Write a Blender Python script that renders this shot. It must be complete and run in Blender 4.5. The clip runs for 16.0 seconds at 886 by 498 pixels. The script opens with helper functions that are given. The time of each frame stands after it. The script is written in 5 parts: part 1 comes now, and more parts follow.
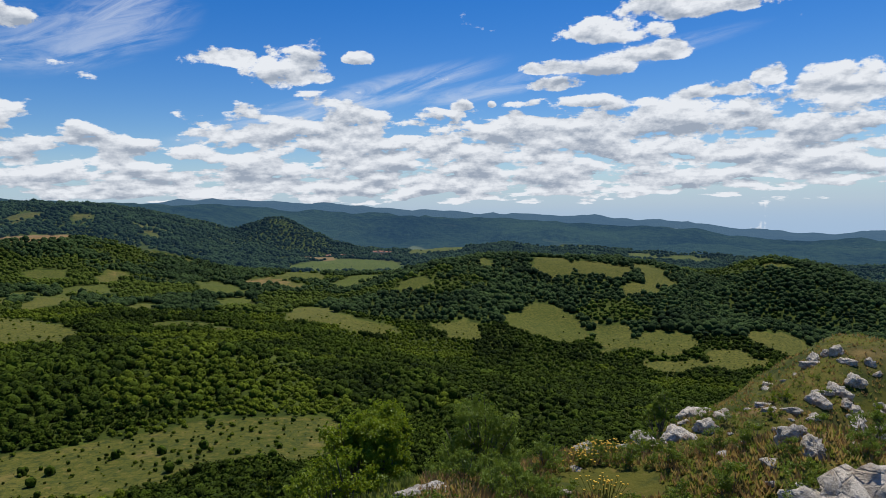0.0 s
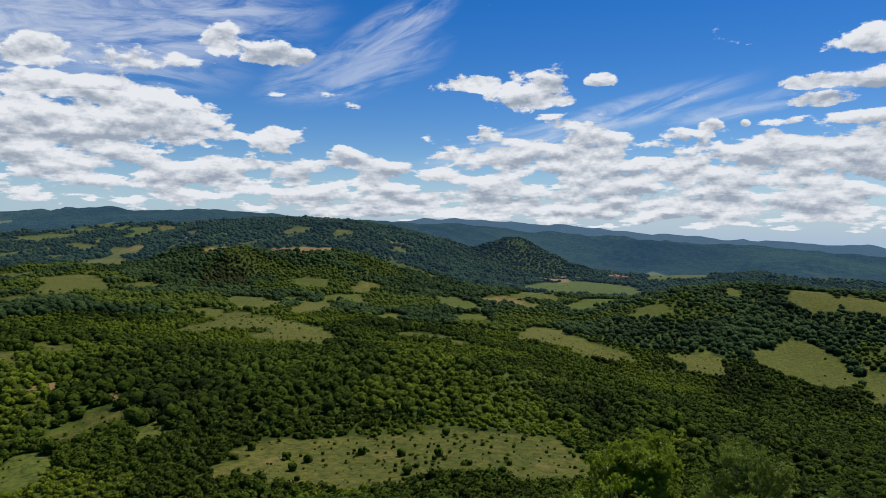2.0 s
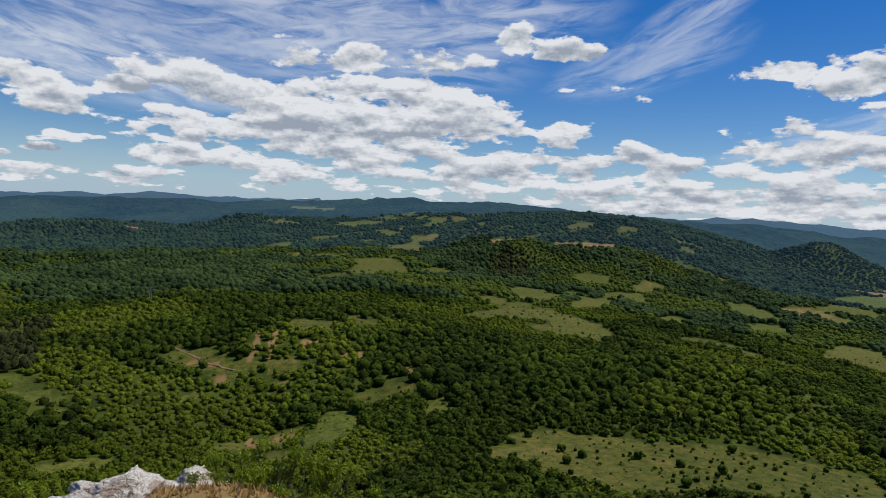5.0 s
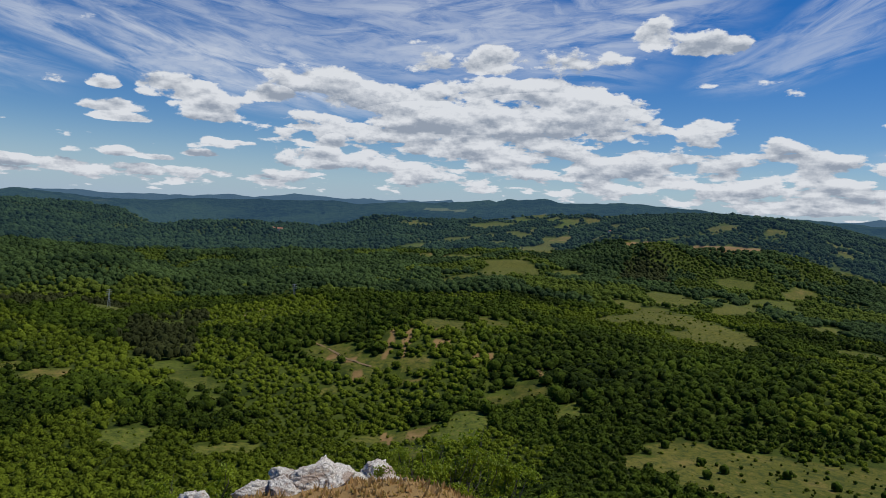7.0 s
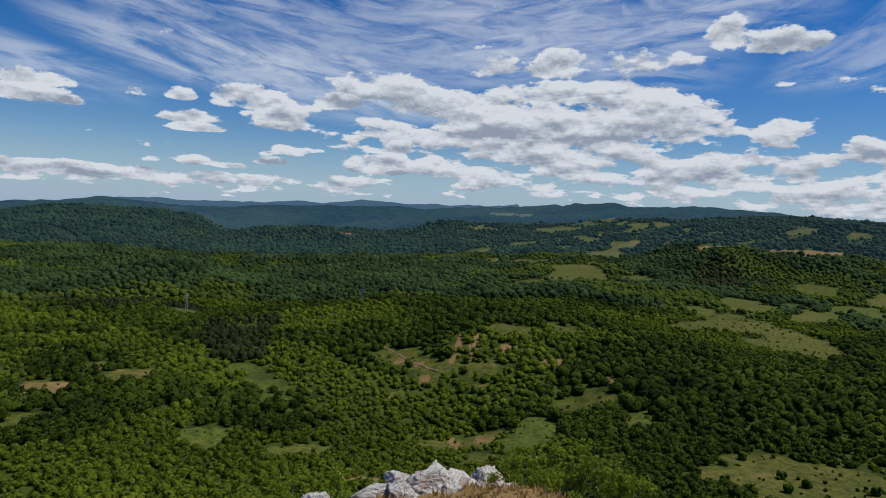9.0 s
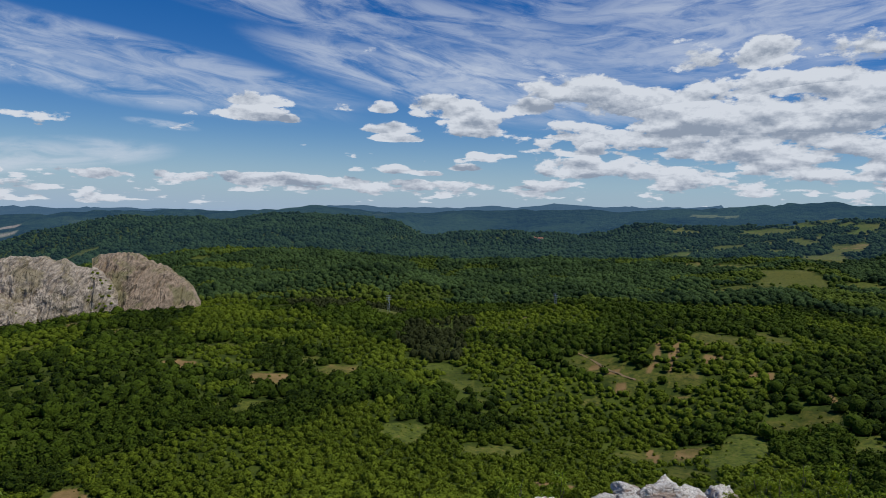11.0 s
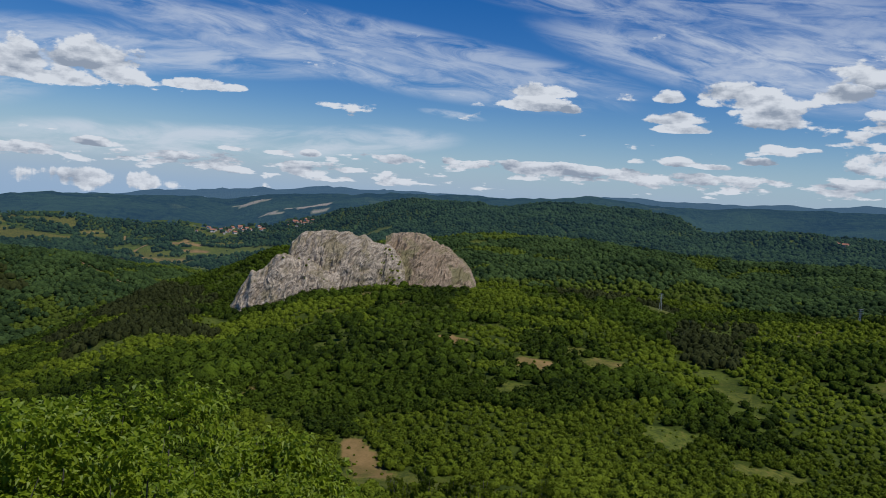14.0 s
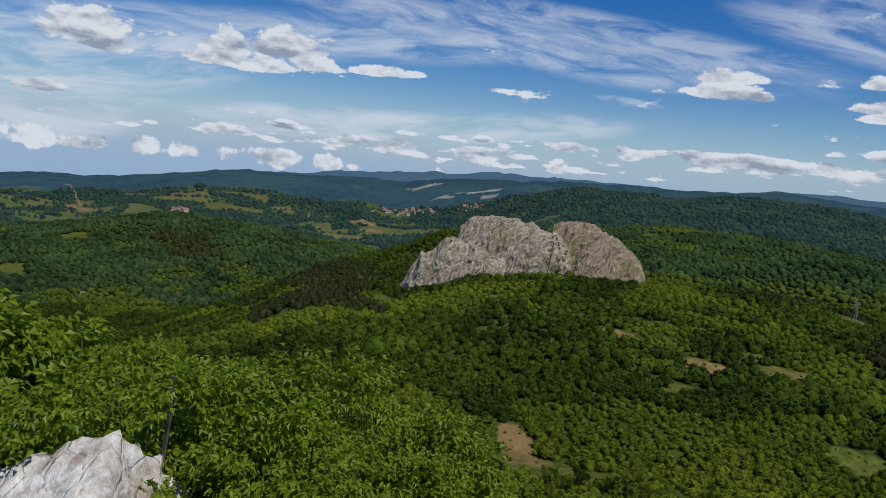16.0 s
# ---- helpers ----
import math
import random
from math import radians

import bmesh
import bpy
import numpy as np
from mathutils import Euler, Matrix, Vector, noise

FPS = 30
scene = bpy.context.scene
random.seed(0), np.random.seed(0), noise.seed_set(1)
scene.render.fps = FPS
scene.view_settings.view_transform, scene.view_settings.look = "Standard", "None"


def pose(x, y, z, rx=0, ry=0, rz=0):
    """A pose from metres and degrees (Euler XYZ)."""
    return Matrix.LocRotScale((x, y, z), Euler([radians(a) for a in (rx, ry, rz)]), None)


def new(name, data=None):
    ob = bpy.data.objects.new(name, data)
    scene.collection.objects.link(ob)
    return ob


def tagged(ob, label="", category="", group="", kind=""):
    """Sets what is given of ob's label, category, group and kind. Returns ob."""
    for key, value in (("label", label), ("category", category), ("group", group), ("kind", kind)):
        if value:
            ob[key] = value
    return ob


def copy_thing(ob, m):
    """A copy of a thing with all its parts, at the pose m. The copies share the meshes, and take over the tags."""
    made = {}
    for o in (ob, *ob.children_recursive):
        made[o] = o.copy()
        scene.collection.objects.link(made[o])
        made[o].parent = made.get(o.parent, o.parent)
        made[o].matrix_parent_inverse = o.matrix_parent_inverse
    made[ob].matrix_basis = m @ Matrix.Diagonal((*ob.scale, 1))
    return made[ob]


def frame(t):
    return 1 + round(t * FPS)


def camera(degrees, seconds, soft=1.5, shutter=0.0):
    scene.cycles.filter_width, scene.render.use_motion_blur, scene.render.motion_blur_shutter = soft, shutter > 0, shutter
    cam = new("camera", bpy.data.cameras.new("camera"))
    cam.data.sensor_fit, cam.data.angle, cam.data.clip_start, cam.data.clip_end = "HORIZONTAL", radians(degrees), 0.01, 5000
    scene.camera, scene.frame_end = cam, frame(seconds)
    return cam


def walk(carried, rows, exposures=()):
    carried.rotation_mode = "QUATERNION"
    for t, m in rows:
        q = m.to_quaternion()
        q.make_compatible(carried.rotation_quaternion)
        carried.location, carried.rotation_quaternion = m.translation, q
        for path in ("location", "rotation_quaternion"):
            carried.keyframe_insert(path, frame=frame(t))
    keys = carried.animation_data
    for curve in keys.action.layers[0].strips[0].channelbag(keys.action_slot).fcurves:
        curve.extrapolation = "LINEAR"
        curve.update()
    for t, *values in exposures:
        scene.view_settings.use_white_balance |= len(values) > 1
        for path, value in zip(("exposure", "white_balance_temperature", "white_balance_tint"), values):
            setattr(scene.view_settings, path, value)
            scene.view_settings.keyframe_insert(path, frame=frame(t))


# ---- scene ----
cam = camera(64.0, 16.0, soft=0.7)
ROWS = [
    (0.0, pose(-0.0, -0.0, -0.0, 86.73, 0.87, 0.05)),
    (0.5, pose(-0.136, -0.039, 0.006, 87.31, 0.24, 4.16)),
    (1.0, pose(-0.268, -0.108, 0.011, 87.76, 0.35, 8.96)),
    (1.5, pose(-0.421, -0.176, 0.017, 88.14, -0.42, 14.13)),
    (2.0, pose(-0.606, -0.234, 0.023, 88.53, -0.63, 18.97)),
    (2.5, pose(-0.772, -0.299, 0.032, 88.37, -0.94, 23.96)),
    (3.0, pose(-0.926, -0.373, 0.04, 88.51, -0.36, 27.78)),
    (3.5, pose(-1.042, -0.458, 0.046, 88.32, -0.19, 28.83)),
    (4.0, pose(-1.138, -0.555, 0.05, 88.36, -0.73, 32.31)),
    (4.5, pose(-1.296, -0.676, 0.05, 88.02, -1.84, 36.93)),
    (5.0, pose(-1.446, -0.81, 0.049, 87.49, -2.71, 41.55)),
    (7.5, pose(-2.101, -1.565, 0.047, 87.3, -2.57, 52.92)),
    (8.0, pose(-2.207, -1.729, 0.046, 87.44, -2.4, 53.44)),
    (10.5, pose(-2.572, -2.416, 0.043, 86.97, -1.96, 68.59)),
    (11.0, pose(-2.604, -2.517, 0.043, 87.08, -1.57, 72.83)),
    (11.5, pose(-2.628, -2.611, 0.042, 86.74, -1.91, 77.33)),
    (12.0, pose(-2.645, -2.707, 0.042, 86.43, -2.4, 81.64)),
    (12.5, pose(-2.693, -2.705, 0.04, 86.08, -2.99, 85.67)),
    (13.0, pose(-2.739, -2.694, 0.038, 85.68, -3.49, 89.76)),
    (13.5, pose(-2.783, -2.689, 0.034, 85.36, -3.91, 93.35)),
    (14.0, pose(-2.807, -2.713, 0.028, 85.26, -4.03, 94.78)),
    (14.5, pose(-2.833, -2.721, 0.02, 85.13, -4.02, 96.11)),
    (15.0, pose(-2.872, -2.723, 0.011, 84.94, -4.15, 97.48)),
    (15.5, pose(-2.919, -2.725, 0.004, 84.18, -4.89, 101.8)),
    (16.0, pose(-2.967, -2.742, -0.001, 83.06, -5.69, 108.47)),
]
EXPOSURES = [(0.0, 0.02, 6350, 10), (5.0, -0.1, 6460, 10), (8.0, -0.22, 6270, 10), (12.0, -0.28, 6100, 10), (16.0, -0.24, 6120, 10)]
walk(cam, ROWS, EXPOSURES)


# ---- node helpers ----
class Graph:
    """A thin wrapper that wires shader nodes."""

    def __init__(self, tree):
        self.tree = tree
        tree.nodes.clear()

    def node(self, kind, **props):
        n = self.tree.nodes.new(kind)
        for key, value in props.items():
            setattr(n, key, value)
        return n

    def link(self, a, b):
        self.tree.links.new(a, b)

    def put(self, socket, value):
        if isinstance(value, (int, float, tuple)):
            socket.default_value = value
        else:
            self.link(value, socket)

    def math(self, op, a, b=0.0, c=0.0):
        n = self.node("ShaderNodeMath", operation=op)
        for socket, value in zip(n.inputs, (a, b, c)):
            self.put(socket, value)
        return n.outputs[0]

    def ramp(self, value, lo, hi, a=0.0, b=1.0, smooth=True):
        n = self.node("ShaderNodeMapRange", interpolation_type="SMOOTHSTEP" if smooth else "LINEAR")
        for socket, v in zip(n.inputs, (value, lo, hi, a, b)):
            self.put(socket, v)
        return n.outputs[0]

    def noise(self, vector, scale, detail=4.0, rough=0.55, distortion=0.0):
        n = self.node("ShaderNodeTexNoise")
        self.put(n.inputs["Vector"], vector)
        for key, v in (("Scale", scale), ("Detail", detail), ("Roughness", rough), ("Distortion", distortion)):
            self.put(n.inputs[key], v)
        return n.outputs["Fac"]

    def xyz(self, x, y, z=0.0):
        n = self.node("ShaderNodeCombineXYZ")
        for socket, v in zip(n.inputs, (x, y, z)):
            self.put(socket, v)
        return n.outputs[0]

    def mix(self, fac, a, b):
        n = self.node("ShaderNodeMix", data_type="RGBA")
        self.put(n.inputs[0], fac)
        self.put(n.inputs[6], a if not isinstance(a, tuple) else (*a, 1.0))
        self.put(n.inputs[7], b if not isinstance(b, tuple) else (*b, 1.0))
        return n.outputs[2]


# ---- sky, clouds and sun ----
SUN_BEARING, SUN_HEIGHT = -28.0, 63.0
SKY_STRENGTH = 0.09
# Single cumulus clouds: bearing, height, half width, half height (degrees)
CUMULUS = [
    (16.7, 11.4, 3.17, 0.97), (12.0, 10.6, 3.38, 1.94), (6.4, 11.7, 1.43, 0.74), (-13.4, 13.0, 4.35, 1.48),
    (-16.2, 11.4, 3.17, 1.03), (-19.4, 14.5, 6.65, 1.6), (-29.2, 7.6, 4.86, 2.4), (-20.8, 8.3, 2.81, 0.86),
    (-24.8, 9.0, 1.33, 0.97), (-8.9, 10.7, 2.66, 0.74), (-12.9, 10.6, 2.15, 1.26), (-9.2, 9.4, 2.3, 0.74),
    (-11.5, 8.1, 2.46, 0.74), (-1.5, 8.0, 1.02, 0.68), (-18.8, 6.3, 4.86, 2.28), (-4.0, 8.1, 0.46, 0.4),
    (36.0, 13.8, 2.3, 1.6), (32.4, 13.1, 3.17, 1.37), (48.6, 12.2, 3.07, 1.14), (32.2, 7.3, 1.94, 0.68),
    (43.9, 7.6, 8.18, 2.28), (52.0, 7.2, 7.67, 1.71), (49.0, 11.8, 2.56, 1.48), (70.4, 6.6, 3.07, 1.03),
]
CUMULUS += [
    (71.7, 7.8, 4.09, 0.91), (66.5, 8.3, 1.94, 0.8), (61.5, 3.6, 4.6, 1.26), (61.0, 5.1, 1.28, 0.8),
    (87.6, 8.2, 3.07, 0.8), (88.2, 7.1, 2.97, 0.8), (77.3, 6.5, 2.46, 0.68), (76.8, 5.8, 2.05, 0.51),
    (77.8, 8.1, 1.28, 0.68), (72.8, 8.4, 3.17, 1.03), (70.9, 7.2, 3.17, 0.91), (66.0, 8.5, 1.94, 0.8),
    (76.7, 3.3, 1.94, 0.51), (74.2, 3.1, 1.43, 0.34), (71.1, 3.6, 1.64, 0.46), (85.2, 6.9, 1.02, 0.46),
    (70.2, 4.5, 0.92, 0.51), (68.2, 4.6, 1.43, 0.29), (125.8, 6.5, 2.56, 1.94), (121.7, 7.5, 3.58, 1.48),
    (124.4, 5.9, 5.11, 0.91), (119.1, 6.4, 2.35, 0.86), (114.0, 6.5, 2.66, 0.63), (111.3, 6.6, 1.13, 0.46),
]
CUMULUS += [
    (105.4, 2.1, 0.92, 0.4), (94.4, 2.3, 0.92, 0.46), (120.8, 1.6, 1.74, 0.4), (135.0, 6.5, 3.89, 1.94),
    (138.1, 2.5, 1.94, 0.57), (139.2, -1.2, 3.07, 0.8), (135.2, -1.2, 2.05, 0.57), (120.9, 1.7, 1.53, 0.4),
]
# Ragged fields of cumulus: bearing, height, half width, half height, thickness
CUMULUS_FIELDS = [
    (8.3, 5.0, 12.8, 3.0, 0.75), (-9.7, 5.2, 15.1, 2.6, 0.95), (-26.0, 3.9, 11.9, 2.7, 0.9), (3.8, 2.2, 32.0, 1.4, 0.95),
    (24.8, 4.4, 7.8, 1.8, 0.5), (49.9, 7.3, 15.1, 4.3, 0.8), (39.4, 4.2, 11.9, 2.1, 0.75), (50.2, 6.7, 15.5, 4.1, 0.8),
    (36.9, 3.8, 11.9, 1.7, 0.7), (77.9, 1.9, 15.1, 0.6, 0.6), (50.8, 6.3, 15.1, 3.9, 0.8), (81.2, 2.2, 17.4, 0.5, 0.7),
    (113.1, 0.8, 19.2, 0.7, 0.5), (86.5, 2.1, 18.3, 0.5, 0.7), (129.4, -0.9, 19.2, 0.8, 0.5),
]
# Veils of high cirrus: bearing, height, half length, half width, lean, thickness
CIRRUS = [
    (26.3, 12.6, 9.1, 2.7, -15.0, 0.5), (8.2, 8.3, 15.1, 1.5, -14.0, 0.6), (-9.8, 10.4, 16.0, 1.0, -10.0, 0.5), (47.8, 14.8, 21.9, 5.0, -5.0, 0.75),
    (23.6, 15.2, 7.3, 2.1, -30.0, 0.6), (64.9, 10.3, 13.7, 2.7, 12.0, 0.8), (54.8, 13.9, 22.8, 5.0, 5.0, 0.6), (70.1, 10.6, 13.7, 2.3, 12.0, 0.9),
    (95.9, 10.7, 19.2, 1.8, 8.0, 0.65), (77.0, 14.7, 32.0, 2.7, 8.0, 0.6), (100.7, 3.6, 8.2, 1.3, -4.0, 0.7), (49.2, 13.4, 13.7, 3.7, -5.0, 0.65),
    (111.1, 2.6, 17.4, 1.5, -4.0, 0.85), (115.5, 8.9, 19.2, 2.1, -3.0, 0.75), (94.5, 6.0, 3.0, 0.4, 5.0, 0.8), (74.7, 10.3, 16.0, 2.3, 12.0, 0.7),
    (135.3, 4.9, 14.6, 3.4, -8.0, 0.95), (119.2, 2.2, 12.8, 1.5, -3.0, 0.85), (138.3, 1.0, 7.8, 2.7, -0.0, 0.85), (102.1, 9.7, 23.7, 2.3, 6.0, 0.75),
    (129.8, 7.3, 19.2, 2.5, -5.0, 0.75), (136.9, 1.0, 9.1, 1.1, -10.0, 0.7), (109.8, 11.1, 27.4, 1.4, 4.0, 0.5),
]


def build_sky():
    world = bpy.data.worlds.new("sky")
    scene.world = world
    world.use_nodes = True
    g = Graph(world.node_tree)
    coord = g.node("ShaderNodeTexCoord").outputs["Generated"]
    split = g.node("ShaderNodeSeparateXYZ")
    g.link(coord, split.inputs[0])
    x, y, z = split.outputs
    deg = 180 / math.pi
    height = g.math("MULTIPLY", g.math("ARCSINE", z), deg)
    bearing = g.math("MULTIPLY", g.math("ARCTAN2", g.math("MULTIPLY", x, -1.0), y), deg)
    flat = g.xyz(bearing, g.math("MULTIPLY", height, 1.7), 0.0)
    lumps = g.noise(flat, 0.36, 7.0, 0.6)
    raised = g.xyz(bearing, g.math("MULTIPLY", g.math("ADD", height, 0.45), 1.7), 0.0)
    lumps_above = g.noise(raised, 0.36, 5.0, 0.6)
    billow = g.math("SUBTRACT", lumps, 0.5)
    # single clouds
    best, weight, lit = -1.0, 0.001, 0.0
    for a, e, w, h in CUMULUS:
        u = g.math("DIVIDE", g.math("SUBTRACT", bearing, a), w)
        v = g.math("DIVIDE", g.math("SUBTRACT", height, e), h)
        low = g.math("MAXIMUM", g.math("MULTIPLY", v, -1.0), 0.0)
        v2 = g.math("MULTIPLY_ADD", low, 0.9, g.math("ABSOLUTE", v))
        b = g.math("SUBTRACT", 1.0, g.math("ADD", g.math("MULTIPLY", u, u), g.math("MULTIPLY", v2, v2)))
        best = g.math("MAXIMUM", best, b)
        k = g.math("MAXIMUM", b, 0.0)
        weight = g.math("ADD", weight, k)
        lit = g.math("ADD", lit, g.math("MULTIPLY", k, v))
    single = g.math("MULTIPLY_ADD", billow, 4.2, best)
    single_mask = g.ramp(single, 0.0, 0.4)
    single_lit = g.math("DIVIDE", lit, weight)
    # fields, laid on a flat layer so that they crowd towards the horizon
    squash = g.math("ADD", g.math("MAXIMUM", z, 0.0), 0.2)
    layer = g.xyz(g.math("DIVIDE", x, squash), g.math("DIVIDE", y, squash), 0.0)
    cover = -0.95
    for a, e, w, h, k in CUMULUS_FIELDS:
        u = g.math("DIVIDE", g.math("SUBTRACT", bearing, a), w)
        v = g.math("DIVIDE", g.math("SUBTRACT", height, e), h)
        d = g.math("ADD", g.math("MULTIPLY", u, u), g.math("MULTIPLY", v, v))
        cover = g.math("MAXIMUM", cover, g.math("SUBTRACT", k, g.math("MULTIPLY", d, 0.7)))
    cells = g.noise(layer, 3.6, 6.0, 0.52)
    nearer = g.node("ShaderNodeVectorMath", operation="SCALE")
    g.link(layer, nearer.inputs[0])
    nearer.inputs["Scale"].default_value = 0.965
    cells_above = g.noise(nearer.outputs[0], 3.6, 4.0, 0.52)
    puffs = g.math("MULTIPLY_ADD", billow, 2.4, g.math("MULTIPLY", g.math("SUBTRACT", cells, 0.5), 5.6))
    field = g.math("ADD", puffs, cover)
    field_mask = g.ramp(field, 0.0, 0.34)
    mask = g.math("MAXIMUM", single_mask, field_mask)
    mask = g.math("MULTIPLY", mask, g.ramp(height, -5.5, -3.5))
    # shading: bright tops, grey bases
    emboss = g.math("MULTIPLY", g.math("SUBTRACT", lumps, lumps_above), 3.2)
    emboss = g.math("MULTIPLY_ADD", g.math("SUBTRACT", cells, cells_above), 3.0, emboss)
    depth = g.ramp(g.math("MAXIMUM", single, field), 0.2, 1.9)
    tone = g.math("MULTIPLY_ADD", single_lit, 0.45, g.math("ADD", emboss, 0.62))
    tone = g.math("SUBTRACT", tone, g.math("MULTIPLY", depth, 0.36))
    tone = g.ramp(tone, 0.0, 0.9, smooth=False)
    bright = 1.0 / SKY_STRENGTH
    cloud = g.mix(tone, (0.33 * bright, 0.38 * bright, 0.46 * bright), (0.80 * bright, 0.82 * bright, 0.85 * bright))
    # cirrus
    veil = 0.0
    for a, e, w, h, lean, k in CIRRUS:
        c, s = math.cos(radians(lean)), math.sin(radians(lean))
        du = g.math("SUBTRACT", bearing, a)
        dv = g.math("SUBTRACT", height, e)
        u = g.math("DIVIDE", g.math("MULTIPLY_ADD", du, c, g.math("MULTIPLY", dv, s)), w)
        v = g.math("DIVIDE", g.math("MULTIPLY_ADD", dv, c, g.math("MULTIPLY", du, -s)), h)
        d = g.math("SUBTRACT", 1.0, g.math("ADD", g.math("MULTIPLY", u, u), g.math("MULTIPLY", v, v)))
        streak = g.noise(g.xyz(g.math("MULTIPLY", u, w * 0.16), g.math("MULTIPLY", v, h * 0.75), a), 1.0, 6.0, 0.62, 0.6)
        piece = g.math("MULTIPLY", g.math("MULTIPLY", g.ramp(d, 0.0, 0.8), k * 0.85), g.ramp(streak, 0.33, 0.68))
        veil = g.math("MAXIMUM", veil, piece)
    sky = g.node("ShaderNodeTexSky", sky_type="NISHITA", sun_disc=False)
    sky.sun_elevation, sky.sun_rotation = radians(SUN_HEIGHT), radians(-SUN_BEARING)
    sky.altitude, sky.air_density, sky.dust_density, sky.ozone_density = 600, 1.0, 0.25, 4.0
    vivid = g.node("ShaderNodeHueSaturation")
    vivid.inputs["Hue"].default_value, vivid.inputs["Saturation"].default_value, vivid.inputs["Value"].default_value = 0.512, 1.42, 1.02
    g.link(sky.outputs[0], vivid.inputs["Color"])
    low_air = (0.34 * bright, 0.49 * bright, 0.70 * bright)
    blue = g.mix(g.ramp(height, 6.5, -2.0, 0.0, 0.88), vivid.outputs[0], low_air)
    white = (0.74 * bright, 0.78 * bright, 0.84 * bright)
    out = g.mix(mask, g.mix(veil, blue, white), cloud)
    back = g.node("ShaderNodeBackground")
    g.link(out, back.inputs[0])
    back.inputs[1].default_value = SKY_STRENGTH
    g.link(back.outputs[0], g.node("ShaderNodeOutputWorld").inputs[0])
    world.cycles.sampling_method = "MANUAL"
    world.cycles.sample_map_resolution = 512


build_sky()
sun = new("sun", bpy.data.lights.new("sun", "SUN"))
sun.data.energy, sun.data.angle, sun.data.color = 4.1, radians(0.53), (1.0, 0.955, 0.88)
sun.rotation_euler = (radians(90 - SUN_HEIGHT), 0, radians(180 + SUN_BEARING))
sun.location = (0, 0, 60)


# ---- materials ----
def material(name):
    m = bpy.data.materials.new(name)
    m.use_nodes = True
    g = Graph(m.node_tree)
    shader = g.node("ShaderNodeBsdfPrincipled")
    g.link(shader.outputs[0], g.node("ShaderNodeOutputMaterial").inputs[0])
    return m, g, shader


def bump(g, shader, value, strength, distance):
    n = g.node("ShaderNodeBump")
    n.inputs["Strength"].default_value, n.inputs["Distance"].default_value = strength, distance
    g.link(value, n.inputs["Height"])
    g.link(n.outputs[0], shader.inputs["Normal"])


def leaf_material(name, dark, light, scale, rough=0.65, glow_through=0.0, dip=0.6, haze_glow=0.0, gloss=0.06):
    """Foliage: tint differs from clump to clump and within each clump."""
    m, g, shader = material(name)
    where = g.node("ShaderNodeTexCoord").outputs["Object"]
    island = g.node("ShaderNodeNewGeometry").outputs["Random Per Island"]
    patch = g.noise(where, 0.012, 3.0)
    grain = g.noise(where, scale, 3.0, 0.7)
    tint = g.math("ADD", g.math("MULTIPLY", island, 0.5), g.math("MULTIPLY_ADD", patch, 1.5, -0.7))
    leafage = g.noise(where, scale * 3.0, 2.0, 0.6)
    tint = g.math("MULTIPLY_ADD", grain, 0.9, g.math("SUBTRACT", tint, 0.35))
    tint = g.math("MULTIPLY_ADD", g.math("SUBTRACT", leafage, 0.5), 0.9, tint)
    col = g.mix(g.ramp(tint, 0.0, 1.0, smooth=False), dark, light)
    g.link(col, shader.inputs["Base Color"])
    shader.inputs["Roughness"].default_value = rough
    shader.inputs["Specular IOR Level"].default_value = gloss
    paint_haze(shader, haze_glow)
    bump(g, shader, grain, dip, 1.0 / scale)
    if glow_through:
        t = g.node("ShaderNodeBsdfTranslucent")
        g.link(g.mix(0.35, col, (0.30, 0.36, 0.02)), t.inputs[0])
        both = g.node("ShaderNodeMixShader")
        both.inputs[0].default_value = glow_through
        g.link(shader.outputs[0], both.inputs[1])
        g.link(t.outputs[0], both.inputs[2])
        out = next(n for n in g.tree.nodes if n.type == "OUTPUT_MATERIAL")
        g.link(both.outputs[0], out.inputs[0])
    return m


def paint_haze(shader, amount):
    """Faint blue emission that stands in for haze on the far backdrop."""
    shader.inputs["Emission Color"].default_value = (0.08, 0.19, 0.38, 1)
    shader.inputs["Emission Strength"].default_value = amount


